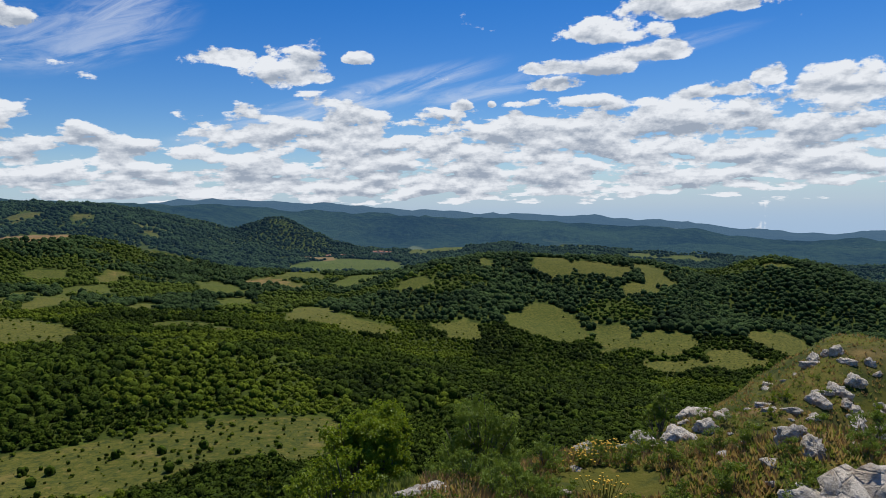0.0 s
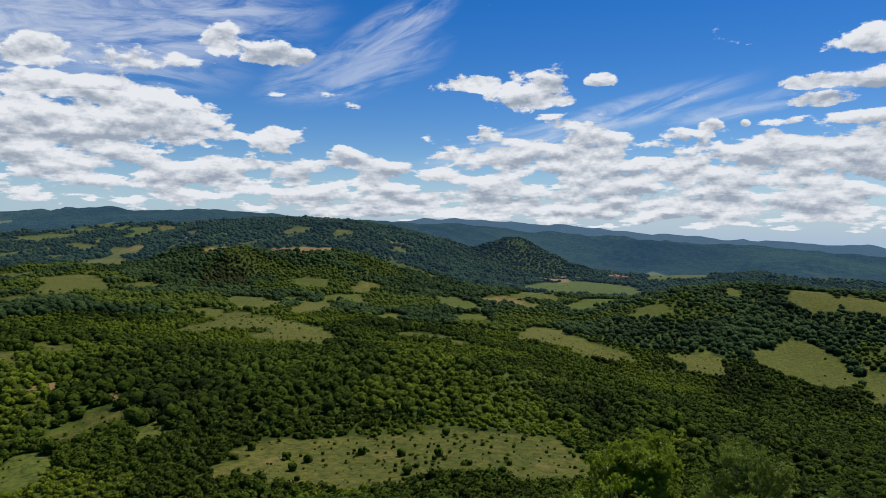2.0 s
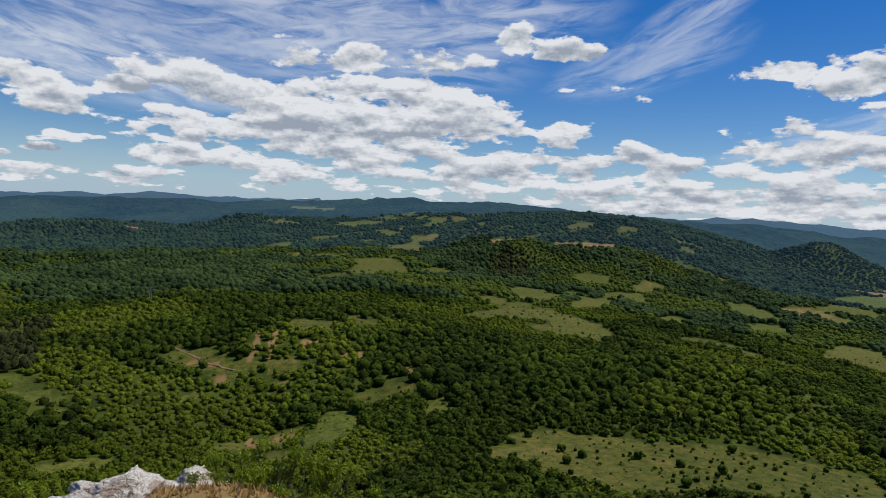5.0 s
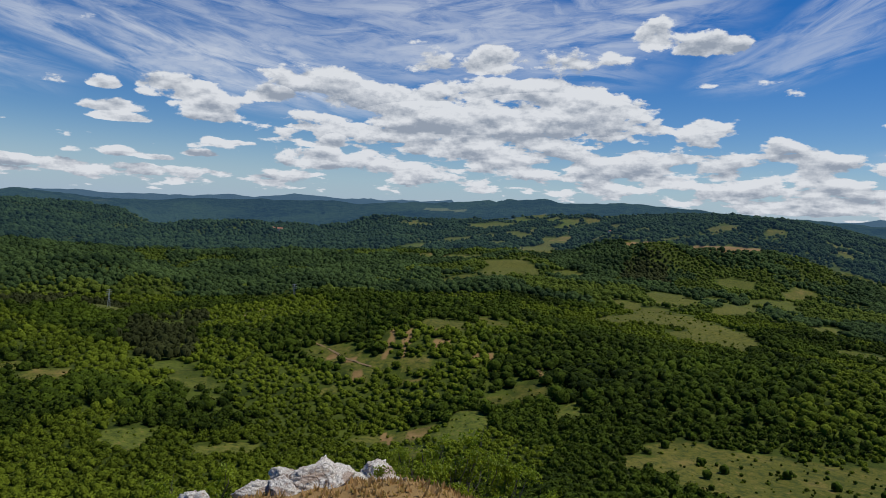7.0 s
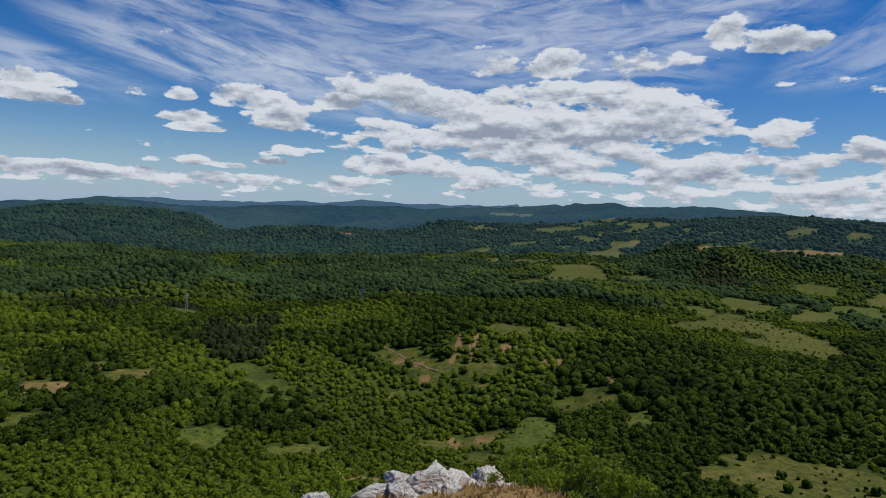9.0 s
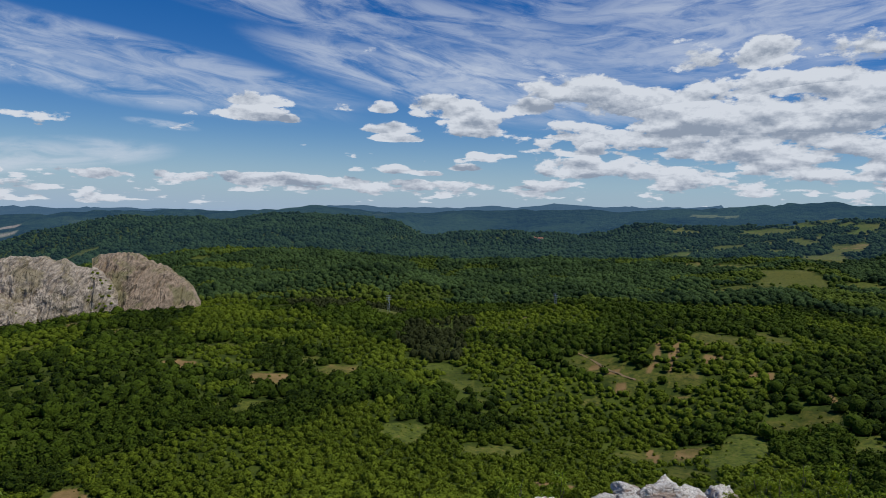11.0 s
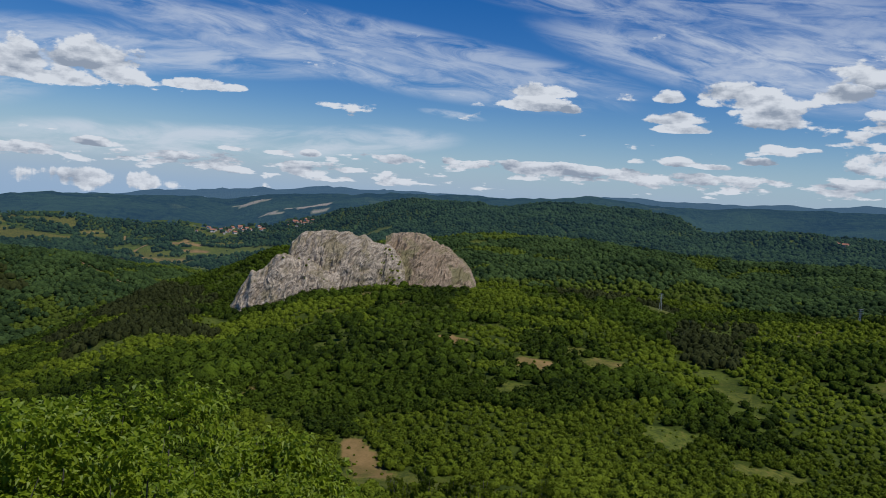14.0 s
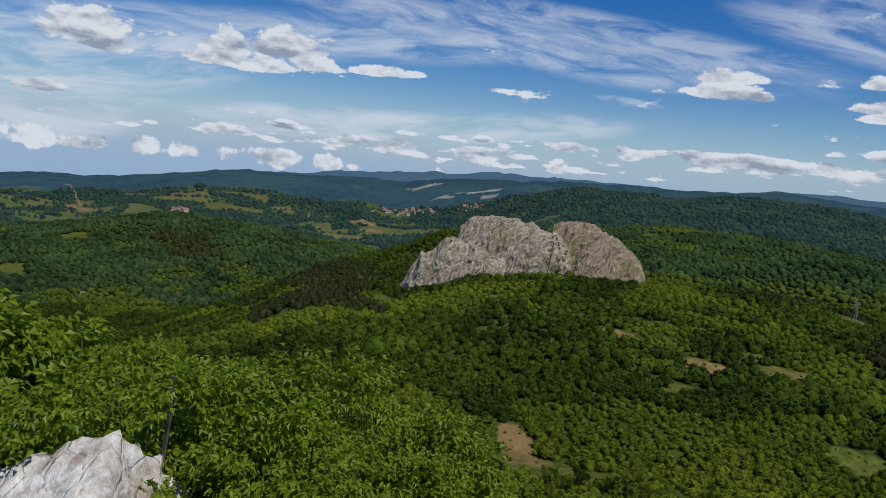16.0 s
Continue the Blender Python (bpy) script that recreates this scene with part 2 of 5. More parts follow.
def ground_material(name, haze_glow=0.0):
    m, g, shader = material(name)
    paint_haze(shader, haze_glow)
    where = g.node("ShaderNodeTexCoord").outputs["Object"]
    big = g.noise(where, 0.004, 5.0)
    mid = g.noise(where, 0.06, 5.0, 0.6)
    clump = g.noise(where, 0.32, 6.0, 0.8)
    fine = g.noise(where, 1.3, 6.0, 0.65)
    cover = g.node("ShaderNodeAttribute", attribute_name="cover")
    parts = g.node("ShaderNodeSeparateColor")
    g.link(cover.outputs["Color"], parts.inputs[0])
    meadow, bare, hue = parts.outputs
    grain = g.math("MULTIPLY_ADD", mid, 0.6, g.math("MULTIPLY", fine, 0.4))
    scrub = g.mix(g.ramp(grain, 0.35, 0.65), (0.020, 0.032, 0.004), (0.078, 0.100, 0.012))
    grass = g.mix(g.ramp(g.math("MULTIPLY_ADD", big, 0.6, g.math("MULTIPLY", grain, 0.5)), 0.35, 0.75), (0.066, 0.070, 0.009), (0.158, 0.134, 0.026))
    grass = g.mix(hue, grass, g.mix(grain, (0.060, 0.090, 0.010), (0.112, 0.142, 0.018)))
    soil = g.mix(g.ramp(grain, 0.3, 0.7), (0.15, 0.095, 0.035), (0.28, 0.18, 0.07))
    grass = g.mix(g.math("MULTIPLY", g.ramp(clump, 0.47, 0.60), 0.85), grass, (0.034, 0.048, 0.010))
    grass = g.mix(g.math("MULTIPLY", g.ramp(clump, 0.46, 0.34), 0.6), grass, (0.21, 0.140, 0.048))
    col = g.mix(g.ramp(g.math("MULTIPLY_ADD", mid, 0.5, meadow), 0.55, 0.95), scrub, grass)
    col = g.mix(g.ramp(g.math("MULTIPLY_ADD", mid, 0.6, bare), 0.62, 0.95), col, soil)
    g.link(col, shader.inputs["Base Color"])
    shader.inputs["Roughness"].default_value = 0.95
    shader.inputs["Specular IOR Level"].default_value = 0.1
    bump(g, shader, fine, 0.5, 0.25)
    return m


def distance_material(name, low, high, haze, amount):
    """Wooded ranges kilometres off, with the blue haze before them put in as emission."""
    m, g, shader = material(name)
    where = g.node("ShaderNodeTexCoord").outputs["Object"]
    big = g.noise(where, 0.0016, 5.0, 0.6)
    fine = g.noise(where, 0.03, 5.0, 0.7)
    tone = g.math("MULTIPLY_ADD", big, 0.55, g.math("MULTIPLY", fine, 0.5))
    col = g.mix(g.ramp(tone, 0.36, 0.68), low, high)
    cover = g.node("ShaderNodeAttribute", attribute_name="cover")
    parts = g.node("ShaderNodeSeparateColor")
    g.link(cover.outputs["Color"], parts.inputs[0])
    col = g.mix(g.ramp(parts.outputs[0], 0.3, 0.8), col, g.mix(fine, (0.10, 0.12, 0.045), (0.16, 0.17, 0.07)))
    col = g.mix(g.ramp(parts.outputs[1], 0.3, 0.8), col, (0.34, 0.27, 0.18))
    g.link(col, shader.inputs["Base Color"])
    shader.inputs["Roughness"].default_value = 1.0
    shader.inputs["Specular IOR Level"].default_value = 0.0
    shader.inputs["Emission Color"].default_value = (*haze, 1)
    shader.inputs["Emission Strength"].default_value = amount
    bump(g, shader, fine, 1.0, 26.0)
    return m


def rock_material(name, pale, grey, rust, scale):
    m, g, shader = material(name)
    where = g.node("ShaderNodeTexCoord").outputs["Object"]
    big = g.noise(where, 0.35 * scale, 5.0, 0.6)
    mid = g.noise(where, 2.2 * scale, 6.0, 0.65, 0.4)
    fine = g.noise(where, 14.0 * scale, 5.0, 0.7)
    crack = g.node("ShaderNodeTexVoronoi", feature="DISTANCE_TO_EDGE")
    g.link(where, crack.inputs["Vector"])
    crack.inputs["Scale"].default_value = 1.1 * scale
    line = g.ramp(g.math("MULTIPLY_ADD", mid, 0.1, crack.outputs["Distance"]), 0.03, 0.12)
    tone = g.math("MULTIPLY_ADD", mid, 0.7, g.math("MULTIPLY", fine, 0.35))
    col = g.mix(g.ramp(tone, 0.38, 0.66), grey, pale)
    col = g.mix(g.math("MULTIPLY", g.ramp(g.math("MULTIPLY_ADD", fine, 0.25, big), 0.62, 0.74), 0.65), col, rust)
    g.link(col, shader.inputs["Base Color"])
    shader.inputs["Roughness"].default_value = 0.9
    shader.inputs["Specular IOR Level"].default_value = 0.2
    relief = g.math("ADD", g.math("MULTIPLY_ADD", mid, 0.7, g.math("MULTIPLY", fine, 0.3)), g.math("MULTIPLY", line, 0.3))
    bump(g, shader, relief, 0.9, 0.18 / scale)
    return m


def plain_material(name, a, b, scale, rough=0.8):
    m, g, shader = material(name)
    where = g.node("ShaderNodeTexCoord").outputs["Object"]
    n = g.noise(where, scale, 5.0, 0.65)
    g.link(g.mix(g.ramp(n, 0.3, 0.7), a, b), shader.inputs["Base Color"])
    shader.inputs["Roughness"].default_value = rough
    bump(g, shader, n, 0.4, 0.3 / scale)
    return m


TURF = ground_material("turf_and_fields")
# blue emission on the far fields stands in for haze
HAZY_TURF = ground_material("hazed_far_fields", 0.06)
FOREST = leaf_material("broadleaf_forest", (0.010, 0.019, 0.002), (0.088, 0.128, 0.009), 0.9, 0.9, 0.0, 1.0)
SCRUB = leaf_material("young_scrub", (0.045, 0.066, 0.004), (0.165, 0.205, 0.014), 1.4, 0.9, 0.0, 1.0)
# base colour shifted towards blue to stand in for haze
VALLEY_WOOD = leaf_material("hazed_valley_forest", (0.013, 0.027, 0.009), (0.078, 0.122, 0.032), 0.4, 0.9, 0.0, 1.0)
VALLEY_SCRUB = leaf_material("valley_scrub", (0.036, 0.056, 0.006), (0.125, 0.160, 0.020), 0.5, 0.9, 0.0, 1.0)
# far woods: bluer base colour and blue emission, both put in as haze
FAR_WOOD = leaf_material("hazed_far_forest", (0.010, 0.024, 0.012), (0.056, 0.094, 0.032), 0.3, 0.9, 0.0, 0.8, 0.06)
PINES = leaf_material("leafless_wood", (0.022, 0.027, 0.007), (0.050, 0.057, 0.016), 0.9, 0.9)
LEAVES = leaf_material("sunlit_leaves", (0.105, 0.165, 0.006), (0.36, 0.43, 0.022), 3.0, 0.5, 0.48, 0.1, gloss=0.3)
LEAVES_GREY = leaf_material("greyish_leaves", (0.100, 0.155, 0.014), (0.29, 0.37, 0.042), 3.0, 0.5, 0.35, 0.1, gloss=0.3)
BARK = plain_material("bark", (0.05, 0.04, 0.03), (0.14, 0.12, 0.10), 9.0)
WHITE_STONE = rock_material("white_limestone", (0.86, 0.81, 0.71), (0.46, 0.40, 0.32), (0.30, 0.17, 0.09), 3.4)
LIMESTONE = rock_material("limestone", (0.72, 0.64, 0.52), (0.36, 0.31, 0.24), (0.28, 0.17, 0.09), 1.6)
CLIFF = rock_material("weathered_cliff", (0.50, 0.415, 0.31), (0.19, 0.155, 0.11), (0.22, 0.18, 0.09), 0.13)
# the last colour and amount are haze painted as glow, stronger farther off
HAZY = distance_material("hazed_ranges", (0.009, 0.019, 0.010), (0.040, 0.066, 0.026), (0.07, 0.18, 0.40), 0.23)
HAZIER = distance_material("hazed_skyline_ranges", (0.014, 0.026, 0.02), (0.03, 0.045, 0.03), (0.13, 0.25, 0.44), 0.42)
# Humps of the summit: bearing (degrees to the left of north), distance, rise above or below the mountain's mean fall (metres)
SUMMIT = [
    (135.0, 8.5, 1.6), (2.0, 11.0, 1.5), (60.0, 11.0, 1.0), (80.0, 11.5, 1.4), (72.0, 12.0, -0.4),
    (-29.8, 14.0, 4.0), (66.0, 14.0, 1.5), (75.0, 14.5, 1.1), (-9.6, 17.0, 3.3), (-16.8, 27, 5.4),
    (-22.4, 34, 0.0), (-26.9, 36, 2.3), (-32.1, 38, 10.6), (-8.0, 40, 1.1), (-17.0, 45, 2.2),
    (-26.0, 52, 2.1), (-36.0, 58, 7.6), (-50.0, 58, 14.6),
]
SLOPES = [
    (-8.0, 80, 1.8), (-17.0, 80, 4.7), (-26.0, 90, 4.7), (-36.0, 100, 9.1), (-50.0, 100, 12.7),
]
LANDFORMS = np.array(SUMMIT + SLOPES)
# Lines round the summit along which the land breaks, near to far: bearing (degrees to the left of north), distance (metres), height angle (degrees)
RIM_FOOT = [(-60, 150, -24.7), (160, 150, -24.7)]
LOWER_SLOPE = [(-60, 220, -21.5), (0, 222, -21.2), (10, 235, -19.4), (40, 235, -19.2), (55, 235, -20.5), (160, 225, -21.4)]
SHELF_FOOT = [
    (-60, 300, -19.0), (-4, 300, -18.4), (8, 300, -16.0), (14, 300, -15.6), (40, 302, -15.3), (48, 325, -15.0), (57, 320, -16.6),
    (70, 320, -15.9), (80, 330, -14.5), (91, 340, -13.5), (104, 340, -14.0), (111, 330, -15.2), (118, 300, -17.2), (125, 280, -19.3), (160, 280, -19.5),
]
NEAR_CREST = [
    (-60, 430, -18.0), (-18, 430, -16.1), (-10, 450, -14.65), (-3, 455, -13.5), (4, 455, -12.5), (10, 450, -11.7), (16, 430, -10.7), (22, 430, -10.0),
    (28, 435, -10.2), (35, 470, -9.5), (41, 520, -8.3), (48, 560, -7.25), (55, 590, -6.7), (62.5, 620, -6.75), (68, 580, -7.8), (74, 600, -8.1),
    (79, 630, -7.45), (85, 635, -7.3), (91, 605, -7.5), (98, 595, -7.2), (104, 588, -8.0), (111, 558, -10.5), (118, 430, -12.9), (125, 385, -16.0), (160, 380, -16.5),
]
TROUGH = [
    (-60, 700, -13.2), (-24, 750, -12.7), (-16, 720, -13.2), (-10, 700, -13.5), (-3, 700, -12.6), (4, 720, -11.6), (10, 650, -11.3), (16, 620, -10.5),
    (22, 620, -9.9), (28, 620, -9.6), (35, 640, -8.9), (41, 700, -8.4), (48, 760, -7.7), (55, 820, -7.2), (62, 850, -7.3), (68, 820, -7.7), (79, 820, -8.0),
    (91, 820, -7.8), (98, 810, -6.8), (104, 800, -5.6), (107, 800, -5.4), (111, 800, -7.0), (118, 780, -9.2), (125, 720, -12.3), (132, 650, -14.5), (160, 650, -14.5),
]
FIRST_FIELDS = [
    (-60, 1050, -9.5), (-30, 1040, -9.6), (-24, 980, -8.6), (-17, 950, -9.0), (-10, 900, -10.1), (-3, 880, -9.5), (4, 900, -8.9), (10, 850, -8.5),
    (16, 850, -8.2), (22, 850, -7.6), (28, 850, -7.0), (35, 850, -6.9), (41, 900, -6.6), (48, 1000, -5.5), (55, 1100, -5.2), (62, 1150, -5.3), (68, 1100, -5.8),
    (74, 1050, -5.3), (78.6, 1080, -4.3), (84, 1050, -5.2), (91, 1050, -6.1), (98, 1050, -8.0), (104, 1080, -9.2), (111, 1120, -9.6), (118, 1000, -11.0), (125, 950, -12.2), (160, 900, -12.0),
]
HILL_FLANK = [
    (-60, 1200, -9.0), (-30, 1190, -9.0), (-24, 1150, -9.6), (-17, 1130, -6.3), (-10, 1100, -6.6), (-3, 1080, -5.9), (4, 1050, -6.7), (10, 1000, -7.4),
    (16, 1050, -6.8), (22, 1050, -6.2), (28, 1050, -5.7), (35, 1050, -5.5), (41, 1100, -5.3), (48, 1250, -4.2), (55, 1400, -3.9), (68, 1400, -4.6),
    (74, 1350, -5.5), (79, 1300, -5.4), (91, 1300, -5.0), (98, 1300, -6.0), (104, 1320, -7.2), (111, 1480, -7.7), (118, 1250, -8.6), (125, 1200, -8.8), (132, 1200, -9.0), (160, 1150, -10.0),
]
HILL_CREST = [
    (-60, 1450, -5.6), (-31.5, 1430, -5.9), (-29, 1450, -4.84), (-25, 1480, -4.1), (-20, 1400, -5.3), (-16.5, 1300, -4.75), (-10, 1280, -4.2), (-3, 1260, -3.95), (3, 1190, -5.1),
    (8.5, 1180, -6.4), (13, 1300, -5.8), (16, 1350, -5.4), (22, 1400, -4.4), (28, 1350, -4.0), (35, 1350, -3.8), (41, 1400, -3.5), (48, 1600, -2.6), (55, 1800, -2.6),
    (62, 1850, -2.9), (74, 1750, -3.4), (85, 1650, -3.2), (91, 1650, -3.3), (98, 1700, -4.0), (104, 1750, -5.0), (111, 1900, -6.7), (116, 1560, -7.1), (122, 1500, -6.5), (129, 1500, -6.2), (136.6, 1450, -7.2), (160, 1400, -8.0),
]
VALLEY_FLOOR = [
    (-60, 2300, -5.4), (-30, 2300, -5.2), (-17, 2200, -4.6), (-10, 2000, -4.6), (-3, 2000, -3.9), (4, 1700, -4.8), (10, 1750, -4.5), (16, 1800, -3.8), (22, 1700, -2.6),
    (28, 1650, -1.5), (35, 1700, -1.35), (41, 1850, -1.7), (48, 2100, -1.5), (55, 2300, -1.4), (62, 2300, -2.2), (68, 2300, -2.6), (74, 2200, -2.7), (79, 2100, -2.0),
    (85, 2100, -1.8), (91, 2100, -2.0), (98, 2200, -2.7), (104, 2300, -4.9), (111, 2300, -5.6), (118, 2050, -7.3), (125, 2100, -6.9), (132, 2100, -6.8), (160, 2000, -7.2),
]
FAR_RIDGE = [
    (-60, 3000, -4.0), (-24, 3000, -3.8), (-17, 3000, -3.2), (-10, 2900, -3.0), (-3, 2900, -2.7), (4, 2800, -2.9), (10, 2800, -2.7), (16, 2600, -2.3), (18.5, 2350, -1.5),
    (22, 2250, -0.7), (26, 2250, 0.4), (30, 2250, 0.5), (35, 2300, 0.2), (41, 2400, -0.5), (48, 2700, -0.4), (55, 2900, -0.2), (62, 2900, -1.0), (68, 2900, -1.5),
    (74, 2800, -1.8), (77, 2700, -0.9), (81, 2650, -0.65), (86, 2600, -0.7), (91, 2600, -1.1), (98, 2700, -1.2), (104, 2900, -1.95), (108, 2950, -2.6), (112, 2950, -3.6), (115, 3100, -2.8), (118, 3200, -2.55), (124, 3200, -2.4), (133, 3200, -3.5), (160, 3100, -4.9),
]
SKYLINE = [
    (-60, 4600, -2.4), (-32, 4600, -2.0), (-27.5, 4600, -2.13), (-18, 4600, -1.12), (-10, 4500, -0.6), (-1, 4300, -0.32), (8.4, 4300, 0.46), (19, 4300, 0.85),
    (26, 4000, 0.65), (30, 3600, 0.8), (38.5, 3300, 1.42), (41.5, 3300, 1.3), (44.5, 3300, 1.45), (50, 3700, 1.05), (53, 4300, 0.9), (58, 4400, 0.8), (67.8, 4200, 0.68), (77, 4300, 0.2), (82, 4300, 0.35), (86, 4400, -0.2),
    (91.7, 4500, -0.3), (103, 4700, -0.4), (113, 4700, -1.25), (118, 4700, -1.7), (124, 4700, -2.3), (133, 4700, -3.4), (140, 4700, -4.1), (160, 4700, -5.5),
]
BREAK_LINES = [RIM_FOOT, LOWER_SLOPE, SHELF_FOOT, NEAR_CREST, TROUGH, FIRST_FIELDS, HILL_FLANK, HILL_CREST, VALLEY_FLOOR, FAR_RIDGE, SKYLINE]
# Single hills and hollows: bearing, distance, half length, half depth, lean, height (metres)
HILLS = [
    (13.7, 2700, 125, 150, 0, 92), (10.6, 2680, 130, 130, 0, 34), (35.6, 1480, 62, 60, 0, 34), (38.5, 1750, 60, 90, 0, 30), (31.3, 1560, 150, 70, 0, 10),
    (69.0, 2350, 190, 150, 0, 55), (84.5, 2060, 230, 180, 0, 12), (24.0, 410, 60, 50, 0, 3),
]
HILLS += [
    (56.0, 470, 40, 60, 0, 5), (101.5, 640, 90, 70, 0, -8),
    (129.0, 1480, 150, 120, 0, 8), (-8.0, 3300, 160, 160, 0, 40), (-21.0, 2900, 220, 120, 0, 34), (4.0, 3500, 260, 160, 0, 40), (28.0, 1980, 90, 120, 0, 14),
    (93.5, 2900, 90, 120, 0, 30), (97.0, 2850, 70, 120, 0, 34), (89.0, 1500, 120, 160, 0, 14), (62.0, 1000, 110, 90, 0, 10), (46.0, 950, 90, 60, 0, 8),
]


# ---- relief ----
def lattice(ix, iy, seed):
    h = (ix.astype(np.int64) * 374761393 + iy.astype(np.int64) * 668265263 + seed * 2147483647) & 0xFFFFFFFF
    h = ((h ^ (h >> 13)) * 1274126177) & 0xFFFFFFFF
    return ((h ^ (h >> 16)) & 0xFFFF) / 65535.0


def smooth_noise(x, y, seed=0):
    ix, iy = np.floor(x), np.floor(y)
    fx, fy = x - ix, y - iy
    fx, fy = fx * fx * (3 - 2 * fx), fy * fy * (3 - 2 * fy)
    a, b = lattice(ix, iy, seed), lattice(ix + 1, iy, seed)
    c, d = lattice(ix, iy + 1, seed), lattice(ix + 1, iy + 1, seed)
    return (a + (b - a) * fx) * (1 - fy) + (c + (d - c) * fx) * fy - 0.5


def fbm(x, y, size, octaves=4, seed=0):
    total, gain = 0.0, 1.0
    for k in range(octaves):
        total = total + gain * smooth_noise(x / size, y / size, seed + k)
        size, gain = size / 2.1, gain * 0.5
    return total


def polar(x, y):
    return np.degrees(np.arctan2(-x, y)), np.hypot(x, y)


def spot(bearing, r):
    """The x and y of a place at that bearing and distance."""
    return -np.sin(np.radians(bearing)) * r, np.cos(np.radians(bearing)) * r


def pchip_slopes(x, y):
    """Slopes of a curve that keeps each knot's crest or hollow."""
    h, d = np.diff(x, axis=-1), np.diff(y, axis=-1) / np.diff(x, axis=-1)
    m = np.zeros_like(y)
    a, b = d[..., :-1], d[..., 1:]
    w1, w2 = 2 * h[..., 1:] + h[..., :-1], h[..., 1:] + 2 * h[..., :-1]
    same = a * b > 0
    m[..., 1:-1] = np.where(same, (w1 + w2) / (w1 / np.where(same, a, 1) + w2 / np.where(same, b, 1)), 0)
    m[..., 0], m[..., -1] = d[..., 0], d[..., -1]
    return m


def hermite(s, h, y0, y1, m0, m1):
    t, u = s * s, 1 - s
    return y0 * (1 + 2 * s) * u * u + y1 * t * (3 - 2 * s) + h * s * u * (m0 * u - m1 * s)


def line_table(line, bearings):
    b, r, e = np.array(line, float).T
    out = []
    for v in (np.log(r), e):
        m = pchip_slopes(b, v)
        i = np.clip(np.searchsorted(b, bearings) - 1, 0, len(b) - 2)
        h = b[i + 1] - b[i]
        out.append(hermite((bearings - b[i]) / h, h, v[i], v[i + 1], m[i], m[i + 1]))
    return out[0], np.exp(out[0]) * np.tan(np.radians(out[1]))


TABLE_B = np.arange(-60, 160.1, 0.5)
TABLE = np.array([line_table(line, TABLE_B) for line in BREAK_LINES])  # line, (log distance, height), bearing


def far_land(a, r):
    """Height of the land beyond the rim, from the lines along which it breaks."""
    k = np.clip((a + 60) / 0.5, 0, len(TABLE_B) - 1.001)
    i = k.astype(int)
    f = k - i
    both = TABLE[:, :, i] * (1 - f) + TABLE[:, :, i + 1] * f
    X, Z = both[:, 0].T, both[:, 1].T
    M = pchip_slopes(X, Z)
    x = np.clip(np.log(r), X[:, 0], X[:, -1] + 0.2)
    n = np.clip((x[:, None] >= X).sum(1) - 1, 0, X.shape[1] - 2)
    q = np.arange(len(x))
    h = X[q, n + 1] - X[q, n]
    s = (x - X[q, n]) / h
    z = hermite(np.clip(s, 0, 1), h, Z[q, n], Z[q, n + 1], M[q, n], M[q, n + 1])
    return np.where(s > 1, Z[:, -1] - (s - 1) * h * 900, z)


def relief(x, y, rough=True):
    """The height of the land."""
    x, y = np.asarray(x, float), np.asarray(y, float)
    shape = x.shape
    x, y = x.ravel(), y.ravel()
    a, r = polar(x, y)
    r = np.maximum(r, 0.5)
    z = -1.7 - 130 * (1 - np.exp(-np.maximum(r - 4, 0) / 200))
    lr = np.log(r)
    near = np.flatnonzero(r < 260)
    for b, d, h in LANDFORMS:
        turn = (a[near] - b + 180) % 360 - 180
        z[near] += h * np.exp(-((turn / 9.0) ** 2 + ((lr[near] - math.log(d)) / 0.22) ** 2) / 2)
    far = np.flatnonzero(r > 100)
    if len(far):
        out = np.where(a[far] < -60, -60.0, np.where(a[far] > 160, 160.0, a[far]))
        out = np.where(a[far] < -130, 160.0, out)
        away = far_land(out, r[far]) - 4.0 * np.clip((r[far] - 200) / 100, 0, 1) - 5.0 * np.clip((r[far] - 1500) / 200, 0, 1) * np.clip((2900 - r[far]) / 200, 0, 1)
        w = np.clip((r[far] - 100) / 60, 0, 1)
        w = w * w * (3 - 2 * w)
        z[far] = z[far] * (1 - w) + away * w
    for b, d, l, w, lean, h in HILLS:
        cx, cy = spot(b, d)
        t = radians(b + lean)
        u = (x - cx) * math.cos(t) + (y - cy) * math.sin(t)
        v = -(x - cx) * math.sin(t) + (y - cy) * math.cos(t)
        z += h * np.exp(-((u / l) ** 2 + (v / w) ** 2) / 1.3)
    if rough:
        k = np.clip((r - 250) / 900, 0, 1)
        z += fbm(x, y, 260, 4, 3) * k * 9
        z += (0.5 - np.abs(fbm(x, y, 420, 4, 13)) * 1.6) * np.clip((r - 1500) / 1200, 0, 1) * 26
        z += (0.4 - np.abs(fbm(x, y, 170, 3, 19)) * 1.6) * np.clip((r - 2000) / 1200, 0, 1) * 16
        z += fbm(x, y, 60, 3, 11) * np.clip((r - 60) / 500, 0, 1) * 4
        z += fbm(x, y, 5, 4, 21) * np.clip(r / 25, 0.12, 1) * 0.9
    return z.reshape(shape)


